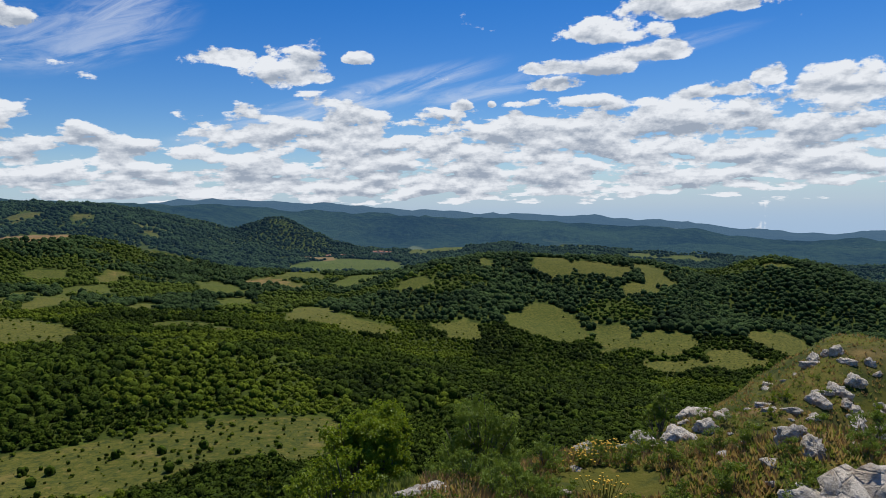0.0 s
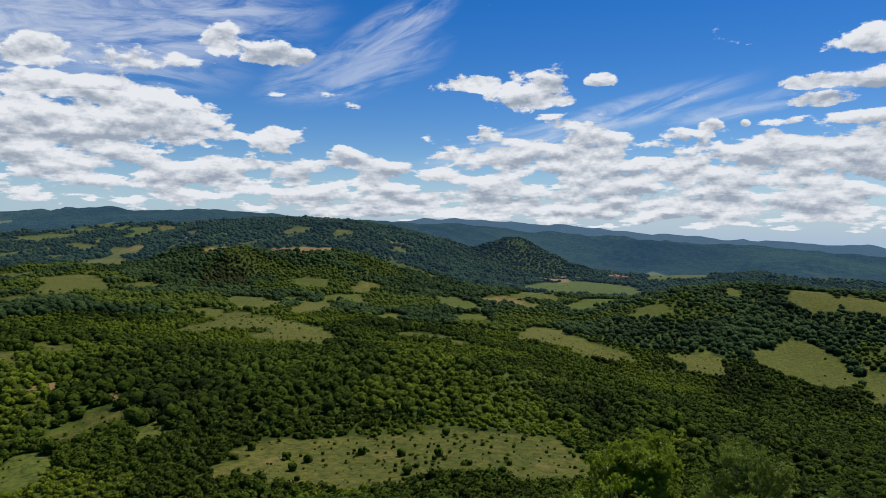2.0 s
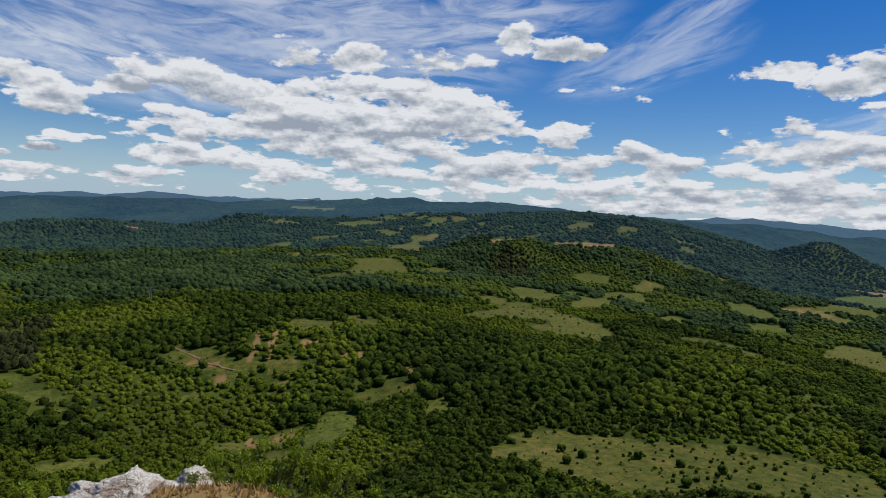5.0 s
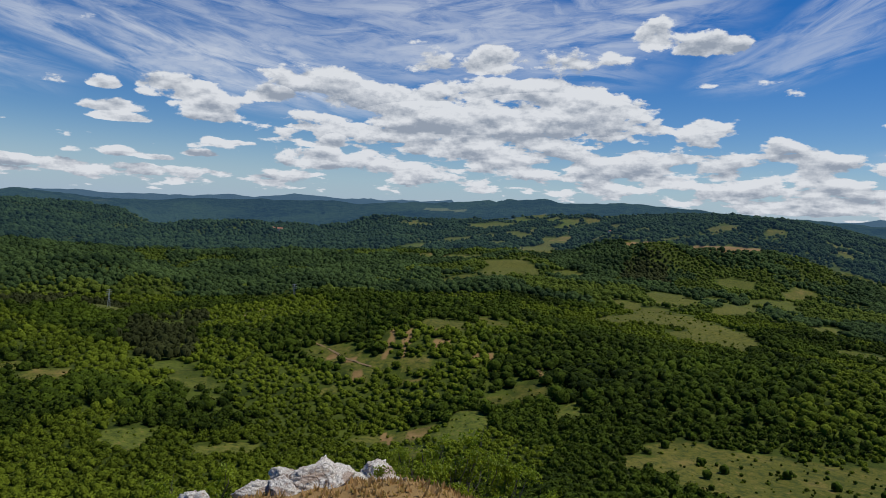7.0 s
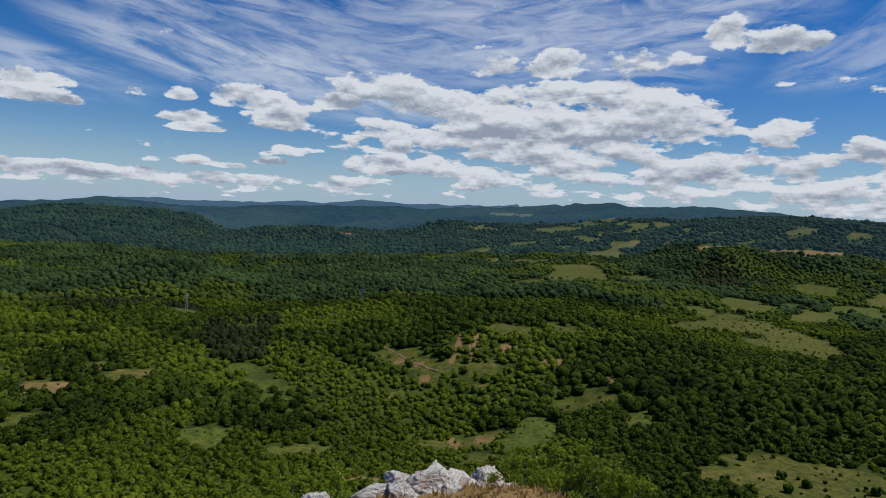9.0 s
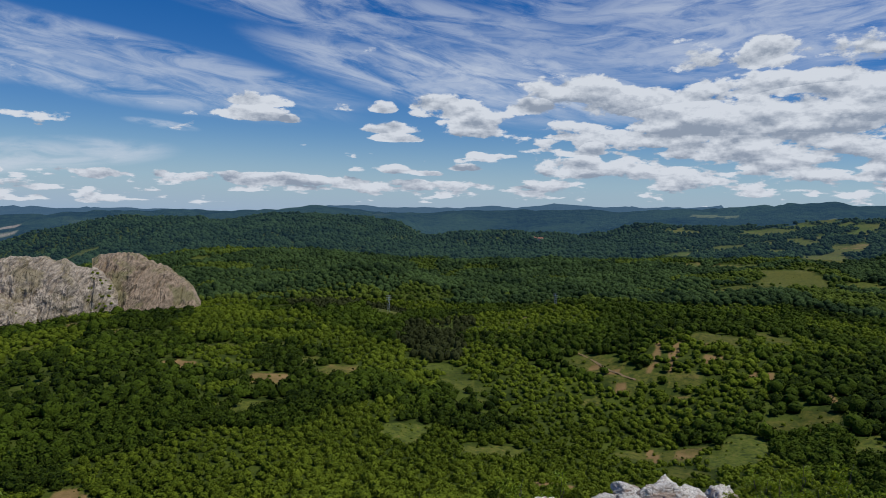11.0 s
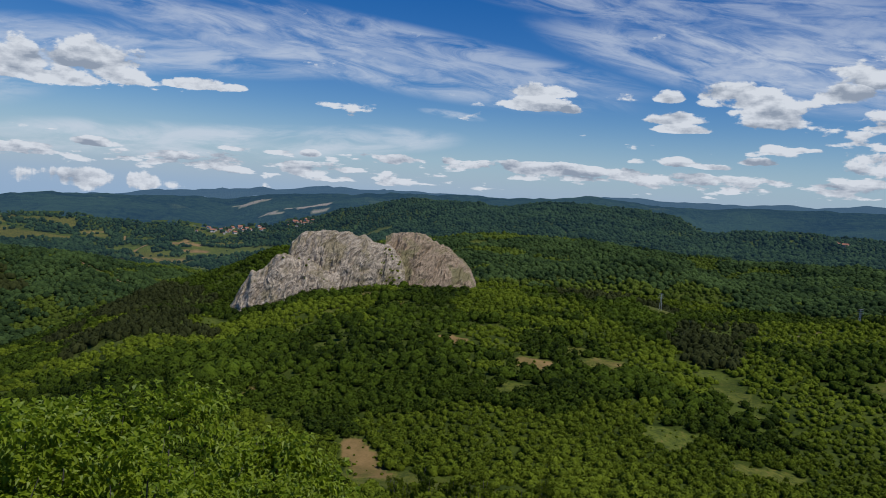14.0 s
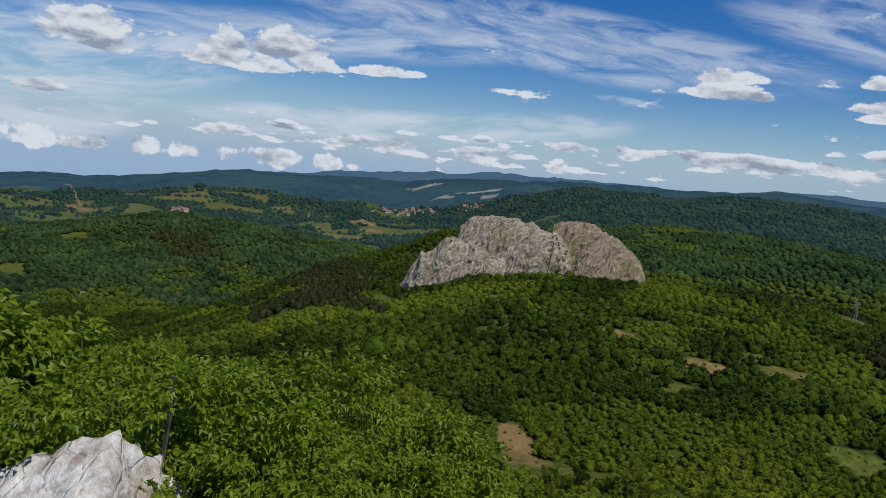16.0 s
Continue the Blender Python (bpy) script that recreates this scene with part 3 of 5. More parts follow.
def patch(x, y, bearing, r, across, along):
    """1 inside, 0 outside: a field or clearing at that bearing and distance, four-sided with rounded corners."""
    cx, cy = spot(bearing, r)
    t = radians(bearing + (int(r * 7) % 31) - 15)
    dx, dy = x - cx, y - cy
    out = np.zeros_like(x)
    k = np.flatnonzero(np.hypot(dx, dy) < 2.0 * max(across, along))
    dx, dy = dx[k], dy[k]
    u = (dx * math.cos(t) + dy * math.sin(t)) / across
    v = (-dx * math.sin(t) + dy * math.cos(t)) / along
    size = max(min(across, along), 4.0)
    u, v = u + fbm(x[k], y[k], size, 3, int(r)) * 0.55, v + fbm(x[k], y[k], size, 3, int(r) + 5) * 0.55
    out[k] = np.clip((1 - np.abs(u) ** 3 - np.abs(v) ** 3) * 3, 0, 1)
    return out


# Open ground: bearing, distance, half width, half depth (metres), bareness, greenness
FIELDS_ON_HILL = [
    (-8.5, 940, 49, 76, 0.08, 0.45), (-13.3, 902, 29, 70, 0.05, 0.4), (-1.2, 863, 36, 44, 0.05, 0.4), (10.4, 911, 38, 111, 0.12, 0.3), (6.3, 844, 37, 46, 0.2, 0.3),
    (-17.5, 887, 32, 48, 0.05, 0.4), (-18.1, 796, 30, 32, 0.05, 0.35), (-22.4, 822, 31, 34, 0.08, 0.35), (-26.2, 899, 30, 54, 0.1, 0.3), (-24.3, 919, 18, 31, 0.2, 0.3),
    (-8.6, 1221, 36, 55, 0.15, 0.3), (-12.4, 1210, 53, 50, 0.1, 0.25), (-16.3, 1235, 32, 95, 0.12, 0.3), (-15.6, 1119, 30, 46, 0.08, 0.35), (2.4, 1095, 28, 33, 0.05, 0.5),
]
FIELDS_IN_VALLEY = [
    (-3.4, 1212, 13, 40, 0.1, 0.4), (8.0, 1890, 139, 234, 0.0, 0.9), (11.4, 1525, 52, 156, 0.1, 0.55), (14.2, 1376, 41, 96, 0.5, 0.3), (6.7, 1379, 53, 141, 0.0, 0.85),
    (0.7, 2540, 120, 250, 0.15, 0.6), (10.2, 2206, 78, 126, 0.6, 0.3), (5.5, 2208, 38, 106, 0.55, 0.3), (-17.4, 2531, 110, 138, 0.1, 0.7), (-19.5, 2445, 69, 95, 0.2, 0.6),
    (-25.4, 1422, 37, 17, 0.1, 0.6), (12.1, 1293, 24, 62, 0.4, 0.4), (17.9, 1253, 38, 113, 0.02, 0.65), (16.8, 1056, 32, 66, 0.02, 0.7), (20.2, 793, 29, 33, 0.1, 0.35),
]
FIELDS_ON_TERRACES = [
    (17.5, 767, 12, 23, 0.45, 0.3), (23.1, 948, 22, 60, 0.12, 0.4), (30.3, 759, 32, 34, 0.1, 0.35), (34.3, 1052, 36, 102, 0.05, 0.4), (29.3, 988, 31, 92, 0.08, 0.35),
    (30.8, 1113, 21, 63, 0.05, 0.55), (26.7, 1148, 35, 86, 0.02, 0.6), (25.1, 1347, 26, 78, 0.35, 0.25), (34.0, 798, 68, 60, 0.1, 0.3), (30.4, 714, 39, 40, 0.12, 0.3),
    (46.2, 1306, 45, 107, 0.1, 0.3), (47.9, 1189, 32, 71, 0.1, 0.4), (42.0, 1295, 34, 57, 0.05, 0.5), (29.5, 1331, 32, 60, 0.08, 0.4), (44.6, 1720, 47, 142, 0.08, 0.45),
]
OPEN_UPLAND = [
    (43.2, 1979, 34, 101, 0.08, 0.4), (49.6, 1457, 28, 55, 0.1, 0.4), (37.5, 940, 21, 29, 0.1, 0.4), (31.8, 1632, 145, 76, 0.8, 0.1), (51.1, 3108, 39, 85, 0.05, 0.9),
    (46.0, 2174, 39, 110, 0.05, 0.5), (47.6, 1936, 26, 78, 0.05, 0.5), (53.9, 2502, 51, 71, 0.05, 0.5), (20.2, 269, 69, 37, 0.3, 0.2), (34.5, 256, 14, 15, 0.35, 0.25),
    (54.7, 440, 3, 25, 0.75, 0.2), (48.4, 414, 7, 6, 0.85, 0.1), (52.4, 454, 4, 6, 0.7, 0.2), (44.2, 388, 5, 5, 0.8, 0.1), (53.9, 401, 10, 10, 0.35, 0.35),
]
OPEN_SPUR = [
    (49.6, 308, 9, 19, 0.08, 0.8), (53.9, 306, 6, 13, 0.5, 0.3), (41.5, 320, 7, 12, 0.08, 0.8), (60.5, 431, 5, 5, 0.9, 0.1), (59.3, 416, 7, 4, 0.8, 0.1),
    (56.1, 440, 3, 24, 0.75, 0.2), (54.9, 497, 6, 12, 0.6, 0.3), (52.0, 433, 5, 8, 0.7, 0.2), (58.8, 393, 5, 9, 0.7, 0.1), (54.2, 380, 7, 5, 0.5, 0.3),
    (49.4, 410, 8, 6, 0.85, 0.1), (43.8, 384, 6, 6, 0.8, 0.1), (56.3, 305, 3, 9, 0.9, 0.1), (50.3, 291, 10, 20, 0.06, 0.8), (41.5, 320, 7, 15, 0.08, 0.7),
]
OPEN_SHELF = [
    (62.8, 768, 19, 56, 0.8, 0.1), (56.5, 409, 9, 9, 0.3, 0.35), (61.0, 375, 6, 7, 0.3, 0.4), (46.5, 1281, 53, 110, 0.1, 0.3), (44.0, 1646, 33, 100, 0.1, 0.35),
    (48.1, 2542, 80, 99, 0.1, 0.5), (52.6, 3166, 63, 119, 0.0, 0.9), (81.1, 400, 12, 12, 0.4, 0.4), (77.3, 665, 20, 59, 0.2, 0.35), (83.4, 422, 8, 14, 0.2, 0.4),
    (68.7, 282, 13, 11, 0.15, 0.6), (76.1, 295, 12, 14, 0.05, 0.8), (93.4, 409, 11, 10, 0.85, 0.1), (91.0, 459, 16, 9, 0.15, 0.45), (86.8, 373, 12, 12, 0.5, 0.3),
]
OPEN_SLOPE = [
    (81.4, 395, 11, 18, 0.4, 0.35), (85.1, 465, 13, 8, 0.2, 0.4), (105.3, 440, 9, 9, 0.03, 0.7), (103.5, 474, 6, 8, 0.1, 0.6), (99.7, 533, 13, 17, 0.5, 0.2),
    (97.9, 494, 7, 11, 0.45, 0.2), (103.1, 351, 3, 7, 0.9, 0.1), (109.0, 309, 2, 12, 0.6, 0.3), (100.3, 229, 8, 15, 0.5, 0.35), (64.1, 238, 10, 6, 0.7, 0.2),
    (77.4, 675, 20, 60, 0.15, 0.45), (91.6, 1458, 27, 45, 0.0, 0.8), (87.7, 323, 13, 7, 0.1, 0.6),
]
OPEN_PLAIN = [
    (137.4, 1822, 71, 214, 0.05, 0.8), (139.3, 1121, 24, 48, 0.05, 0.75), (136.3, 2186, 54, 57, 0.2, 0.5),
    (111.8, 2281, 145, 118, 0.2, 0.7), (113.8, 2344, 63, 30, 0.75, 0.2), (115.8, 2186, 69, 51, 0.45, 0.3), (118.1, 2332, 72, 42, 0.05, 0.9), (105.2, 3003, 99, 132, 0.95, 0.1),
    (108.3, 2894, 59, 75, 0.7, 0.1), (109.8, 3422, 76, 120, 0.7, 0.2), (128.3, 2381, 30, 49, 0.9, 0.1), (104.3, 2819, 44, 51, 0.7, 0.1), (131.1, 2382, 48, 56, 0.05, 0.7),
]
OPEN_FAR = [
    (133.8, 2379, 40, 65, 0.05, 0.7), (109.8, 307, 2, 14, 0.7, 0.2), (100.3, 234, 7, 22, 0.6, 0.3), (135.5, 1343, 25, 30, 0.1, 0.6), (100.1, 2159, 50, 95, 0.2, 0.5),
    (114.4, 1774, 52, 156, 0.1, 0.8), (112.3, 2594, 62, 34, 0.1, 0.6), (114.5, 2434, 50, 35, 0.7, 0.2),
]
MEADOWS = FIELDS_ON_HILL + FIELDS_IN_VALLEY + FIELDS_ON_TERRACES + OPEN_UPLAND + OPEN_SPUR + OPEN_SHELF + OPEN_SLOPE + OPEN_PLAIN + OPEN_FAR
# Dark leafless woods and plantations: bearing, distance, half width, half depth
DARK_WOODS = [(73.9, 515, 21, 63), (82.2, 675, 23, 69), (73.2, 516, 23, 70), (80.6, 767, 64, 124), (117.7, 543, 45, 73), (127.8, 1284, 55, 93), (36.0, 1339, 45, 108), (122.5, 670, 19, 56), (117.1, 717, 50, 93), (72.4, 563, 18, 55)]

# Dirt tracks: width, then bearing and distance of their bends
TRACKS = [
    (1.5, [(62.1, 456), (60.9, 438), (59.6, 422), (57.7, 404)]),
    (4.0, [(122.1, 1446), (119.7, 1331), (117.9, 1264)]),
    (6.0, [(136.0, 2870), (134.9, 2418)]),
    (6.0, [(117.2, 2375), (118.1, 2278)]),
    (6.0, [(118.7, 2541), (118.8, 2418)]),
    (2.0, [(68.1, 560), (65.4, 590), (63.2, 612), (61.6, 616)]),
]


def track_line(bends, n=40):
    b, r = np.array(bends, float).T
    t = np.linspace(0, len(b) - 1, n)
    k = np.arange(len(b))
    b, r = np.interp(t, k, b), np.exp(np.interp(t, k, np.log(r)))
    x, y = spot(b, r)
    return x + fbm(x, y, 30, 2, 7) * 3, y + fbm(x, y, 30, 2, 8) * 3


def cover_at(x, y):
    """How open, bare and green the land is."""
    x, y = np.asarray(x, float), np.asarray(y, float)
    a, r = polar(x, y)
    n = fbm(x, y, 170, 4, 31)
    meadow = np.clip((n - 0.3) * 7, 0, 1) * np.clip((r - 700) / 200, 0, 1) * np.clip((2300 - r) / 400, 0, 1) * np.clip((62 - a) / 10, 0, 1) * np.clip((a + 4) / 10, 0, 1) * 0.6
    shrubby = np.clip((fbm(x, y, 42, 4, 47) - 0.27) * 6, 0, 1) * np.clip((r - 120) / 100, 0, 1) * np.clip((900 - r) / 300, 0, 1) * np.clip((a - 36) / 6, 0, 1)
    meadow = np.maximum(meadow, shrubby * 0.6)
    # hedged fields round the villages and on the plain
    u = (x * 0.9 + y * 0.42) / 75 + fbm(x, y, 140, 2, 81) * 1.3
    v = (y * 0.9 - x * 0.42) / 150 + fbm(x, y, 140, 2, 83) * 1.3
    pick = lattice(np.floor(u), np.floor(v), 91)
    edge = np.minimum.reduce([u % 1, 1 - u % 1, v % 1, 1 - v % 1])
    tilled = np.clip((r - 1350) / 200, 0, 1) * np.clip((2900 - r) / 200, 0, 1) * np.clip((58 - a) / 5, 0, 1) * np.clip((a - 36) / 4, 0, 1) * 0.9
    tilled = np.maximum(tilled, np.clip((r - 1750) / 150, 0, 1) * np.clip((2250 - r) / 80, 0, 1) * np.clip((a - 18) / 4, 0, 1) * np.clip((40 - a) / 4, 0, 1) * 0.6)
    tilled = np.maximum(tilled, np.clip((r - 1950) / 100, 0, 1) * np.clip((2750 - r) / 80, 0, 1) * np.clip((a - 107) / 4, 0, 1))
    meadow = np.maximum(meadow, (pick > 0.58) * np.clip((edge - 0.07) * 18, 0, 1) * tilled)
    meadow = np.maximum(meadow, np.clip((fbm(x, y, 230, 4, 99) - 0.32) * 8, 0, 1) * (r > 2720) * 0.45)
    bare = np.zeros_like(meadow) + (pick > 0.93) * tilled * 0.5
    green = np.clip(fbm(x, y, 300, 2, 59) * 2 + 0.3 + (pick * 7 % 1 - 0.5) * 0.6, 0, 1)
    for b, d, w, l, earth, lush in MEADOWS:
        e = patch(x, y, b, d, w, l)
        meadow = np.maximum(meadow, e)
        bare = np.maximum(bare, e * earth)
        green = green * (1 - e) + lush * e
    for width, bends in TRACKS:
        tx, ty = track_line(bends)
        for px, py in zip(tx, ty):
            close = (x - px) ** 2 + (y - py) ** 2 < (width * 0.9 + 1.5) ** 2
            meadow = np.where(close, 1.0, meadow)
    top = np.clip((16 - r) / 8, 0, 1)
    shoulder = np.clip((46 - r) / 10, 0, 1) * np.clip((2 - a) / 6, 0, 1) * np.clip((a + 110) / 10, 0, 1)
    near = np.maximum(top, shoulder)
    meadow = np.maximum(meadow, near)
    bare = np.maximum(bare, 0.85 * np.clip((15 - r) / 2, 0, 1) * np.clip((r - 8) / 2, 0, 1) * np.clip((a - 56) / 4, 0, 1) * np.clip((86 - a) / 4, 0, 1))
    bare = np.maximum(bare, near * (0.2 + fbm(x, y, 3.0, 3, 5) * 0.9))
    return meadow, np.clip(bare, 0, 1), np.clip(green, 0, 1)


def mesh_object(name, verts, faces, mat, smooth=True):
    me = bpy.data.meshes.new(name)
    verts, faces = np.asarray(verts, np.float32), np.asarray(faces, np.int32)
    k = faces.shape[1]
    me.vertices.add(len(verts))
    me.vertices.foreach_set("co", verts.ravel())
    me.loops.add(faces.size)
    me.loops.foreach_set("vertex_index", faces.ravel())
    me.polygons.add(len(faces))
    me.polygons.foreach_set("loop_start", np.arange(0, faces.size, k, dtype=np.int32))
    me.update(calc_edges=True)
    me.polygons.foreach_set("use_smooth", np.full(len(faces), smooth))
    me.materials.append(mat)
    return new(name, me)


def land_ring(name, r0, r1, ratio, mat, paint=False):
    fine = np.arange(-50, 150, 0.5)
    coarse = np.arange(150, 310, 4.0)
    bearings = np.concatenate([fine, coarse])
    n = int(math.log(r1 / r0) / math.log(ratio)) + 1
    rs = np.geomspace(r0, r1, n)
    if r0 < 1:
        rs = np.concatenate([[r0], np.geomspace(0.6, r1, int(math.log(r1 / 0.6) / math.log(ratio)))])
        n = len(rs)
    a, r = np.meshgrid(bearings, rs)
    x, y = spot(a, r)
    z = relief(x, y)
    cols = len(bearings)
    i = np.arange(n - 1)[:, None] * cols + np.arange(cols)[None]
    j = np.arange(n - 1)[:, None] * cols + (np.arange(cols)[None] + 1) % cols
    faces = np.stack([i, i + cols, j + cols, j], -1).reshape(-1, 4)[:, ::-1]
    verts = np.stack([x, y, z], -1).reshape(-1, 3)
    ob = mesh_object(name, verts, faces, mat)
    if paint:
        m, b, g = cover_at(verts[:, 0], verts[:, 1])
        layer = ob.data.color_attributes.new("cover", "FLOAT_COLOR", "POINT")
        layer.data.foreach_set("color", np.stack([m, b, g, np.ones_like(m)], -1).astype(np.float32).ravel())
    return ob


ground = tagged(land_ring("ground", 0.01, 1680, 1.023, TURF, True), "grassy and wooded mountain slopes and valley fields", "ground", kind="structure")
tagged(land_ring("backdrop_valley", 1660, 2750, 1.018, HAZY_TURF, True), "fields and wooded slopes of the far valley, with haze put in as blue glow", "valley", kind="structure")
tagged(land_ring("backdrop_ranges", 2700, 3904, 1.02, HAZY, True), "wooded mountain ranges in the distance, with haze put in as blue glow", "mountains", kind="structure")
tagged(land_ring("backdrop_skyline", 3900, 4960, 1.03, HAZIER), "skyline of far hills, with haze put in as blue glow", "mountains", kind="structure")

SOIL = plain_material("pale_dirt_track", (0.15, 0.10, 0.042), (0.25, 0.165, 0.07), 0.5, 0.95)
for width, bends in TRACKS:
    x, y = track_line(bends)
    side = np.stack([np.gradient(y), -np.gradient(x)], -1)
    side /= np.linalg.norm(side, axis=1)[:, None]
    rows = []
    for k in np.linspace(-0.5, 0.5, 4):
        w = width * (1 + 0.5 * fbm(x, y, 9, 2, 17))[:, None]
        q = np.stack([x, y], -1) + side * w * k
        rows.append(np.column_stack([q, relief(q[:, 0], q[:, 1]) + 0.05 + 0.0004 * np.hypot(x, y)]))
    grid = np.stack(rows, 1)
    i = np.arange(len(x) - 1)[:, None] * 4 + np.arange(3)[None]
    tagged(mesh_object("dirt_track", grid.reshape(-1, 3), np.stack([i, i + 1, i + 5, i + 4], -1).reshape(-1, 4), SOIL), "pale dirt track between the trees", "track", kind="structure")


# ---- woods ----
def sphere(cuts):
    bm = bmesh.new()
    bmesh.ops.create_icosphere(bm, subdivisions=cuts, radius=1.0)
    v = np.array([p.co[:] for p in bm.verts])
    f = np.array([[p.index for p in q.verts] for q in bm.faces])
    bm.free()
    return v, f


def hidden_depth(x, y):
    """How far (degrees) the land at a place lies below the crests that stand before it, seen from the summit."""
    b = np.arange(-50, 146, 1.0)
    d = np.geomspace(30, 2750, 140)
    B, D = np.meshgrid(b, d)
    gx, gy = spot(B, D)
    crest = np.maximum.accumulate(np.degrees(np.arctan2(relief(gx, gy, False), D)), axis=0)
    a, r = polar(x, y)
    i = np.clip(np.searchsorted(d, r * 0.96) - 1, 0, len(d) - 1)
    j = np.clip(np.round(a - b[0]).astype(int), 0, len(b) - 1)
    return crest[i, j] - np.degrees(np.arctan2(relief(x, y, False) + 9, r))


def crown_shape(lumps, cuts, rng, tall=1.0, tufts=0):
    """A tree's crown about 1 m in radius: several uneven lumps, with ragged tufts of leaves standing out of them."""
    base_v, base_f = sphere(cuts)
    keep = base_v[base_f].mean(1)[:, 2] > -0.45
    vs, fs, start = [], [], 0
    for k in range(lumps):
        if k == 0:
            c, s = np.array([0, 0, 0.55 * tall]), 0.8
        else:
            t = 2 * math.pi * (k / (lumps - 1) + rng.uniform(-0.1, 0.1))
            d = rng.uniform(0.35, 0.6)
            c, s = np.array([d * math.cos(t), d * math.sin(t), rng.uniform(0.3, 0.9) * tall]), rng.uniform(0.4, 0.58)
        v = base_v * (1 + rng.uniform(-0.2, 0.2, (len(base_v), 1))) * s * np.array([1, 1, 0.9 * tall]) + c
        vs.append(v)
        fs.append(base_f[keep] + start)
        start += len(v)
    if tufts:
        d = rng.normal(size=(tufts, 3))
        d[:, 2] = np.abs(d[:, 2]) - 0.2
        d /= np.linalg.norm(d, axis=1)[:, None]
        c = d * rng.uniform(0.78, 1.06, (tufts, 1)) * [1, 1, 0.9 * tall] + [0, 0, 0.5 * tall]
        face = d + rng.normal(size=d.shape) * 0.45
        face /= np.linalg.norm(face, axis=1)[:, None]
        a = np.cross(face, rng.normal(size=d.shape))
        a /= np.linalg.norm(a, axis=1)[:, None]
        b = np.cross(face, a)
        size = rng.uniform(0.12, 0.27, (tufts, 1))
        vs.append(np.stack([c + a * size, c + b * size - face * size * 0.3, c - (a + b) * size * 0.7 - face * size * 0.3], 1).reshape(-1, 3))
        fs.append(np.arange(tufts * 3).reshape(-1, 3) + start)
    return np.vstack(vs), np.vstack(fs)


def scatter(name, shapes, places, sizes, mat, rng, label, category, squash=(0.7, 1.15)):
    """Many crowns joined into one mesh."""
    vs, fs, start = [], [], 0
    pick = rng.integers(0, len(shapes), len(places))
    for k, (sv, sf) in enumerate(shapes):
        p, s = places[pick == k], sizes[pick == k]
        n = len(p)
        if not n:
            continue
        t = rng.uniform(0, 2 * math.pi, n)
        c, q = np.cos(t)[:, None], np.sin(t)[:, None]
        h = rng.uniform(*squash, n)[:, None]
        s = s[:, None]
        x = (sv[None, :, 0] * c - sv[None, :, 1] * q) * s + p[:, :1]
        y = (sv[None, :, 0] * q + sv[None, :, 1] * c) * s + p[:, 1:2]
        z = sv[None, :, 2] * s * h + p[:, 2:]
        vs.append(np.stack([x, y, z], -1).reshape(-1, 3))
        fs.append((sf[None] + (np.arange(n) * len(sv))[:, None, None]).reshape(-1, 3) + start)
        start += n * len(sv)
    ob = mesh_object(name, np.vstack(vs), np.vstack(fs), mat, True)
    return tagged(ob, label, category, kind="stuff")


def wood_places(r0, r1, spacing, rng, b0=-46, b1=142):
    """Jittered places in a sector, with how open the land is there."""
    line = np.arange(-r1, r1, spacing)
    x, y = np.meshgrid(line, line)
    x = x.ravel() + rng.uniform(-0.46, 0.46, x.size) * spacing
    y = y.ravel() + rng.uniform(-0.46, 0.46, y.size) * spacing
    a, r = polar(x, y)
    inside = (r > r0) & (r < r1) & (a > b0) & (a < b1)
    x, y, a, r = x[inside], y[inside], a[inside], r[inside]
    n = len(x)
    meadow, bare, green = cover_at(x, y)
    dark = np.zeros(n)
    for b, d, w, l in DARK_WOODS:
        dark = np.maximum(dark, patch(x, y, b, d, w, l))
    return x, y, r, a, meadow, dark


def near_shoulder(x, y):
    a, r = polar(x, y)
    return (r < 125) & (a < 10)


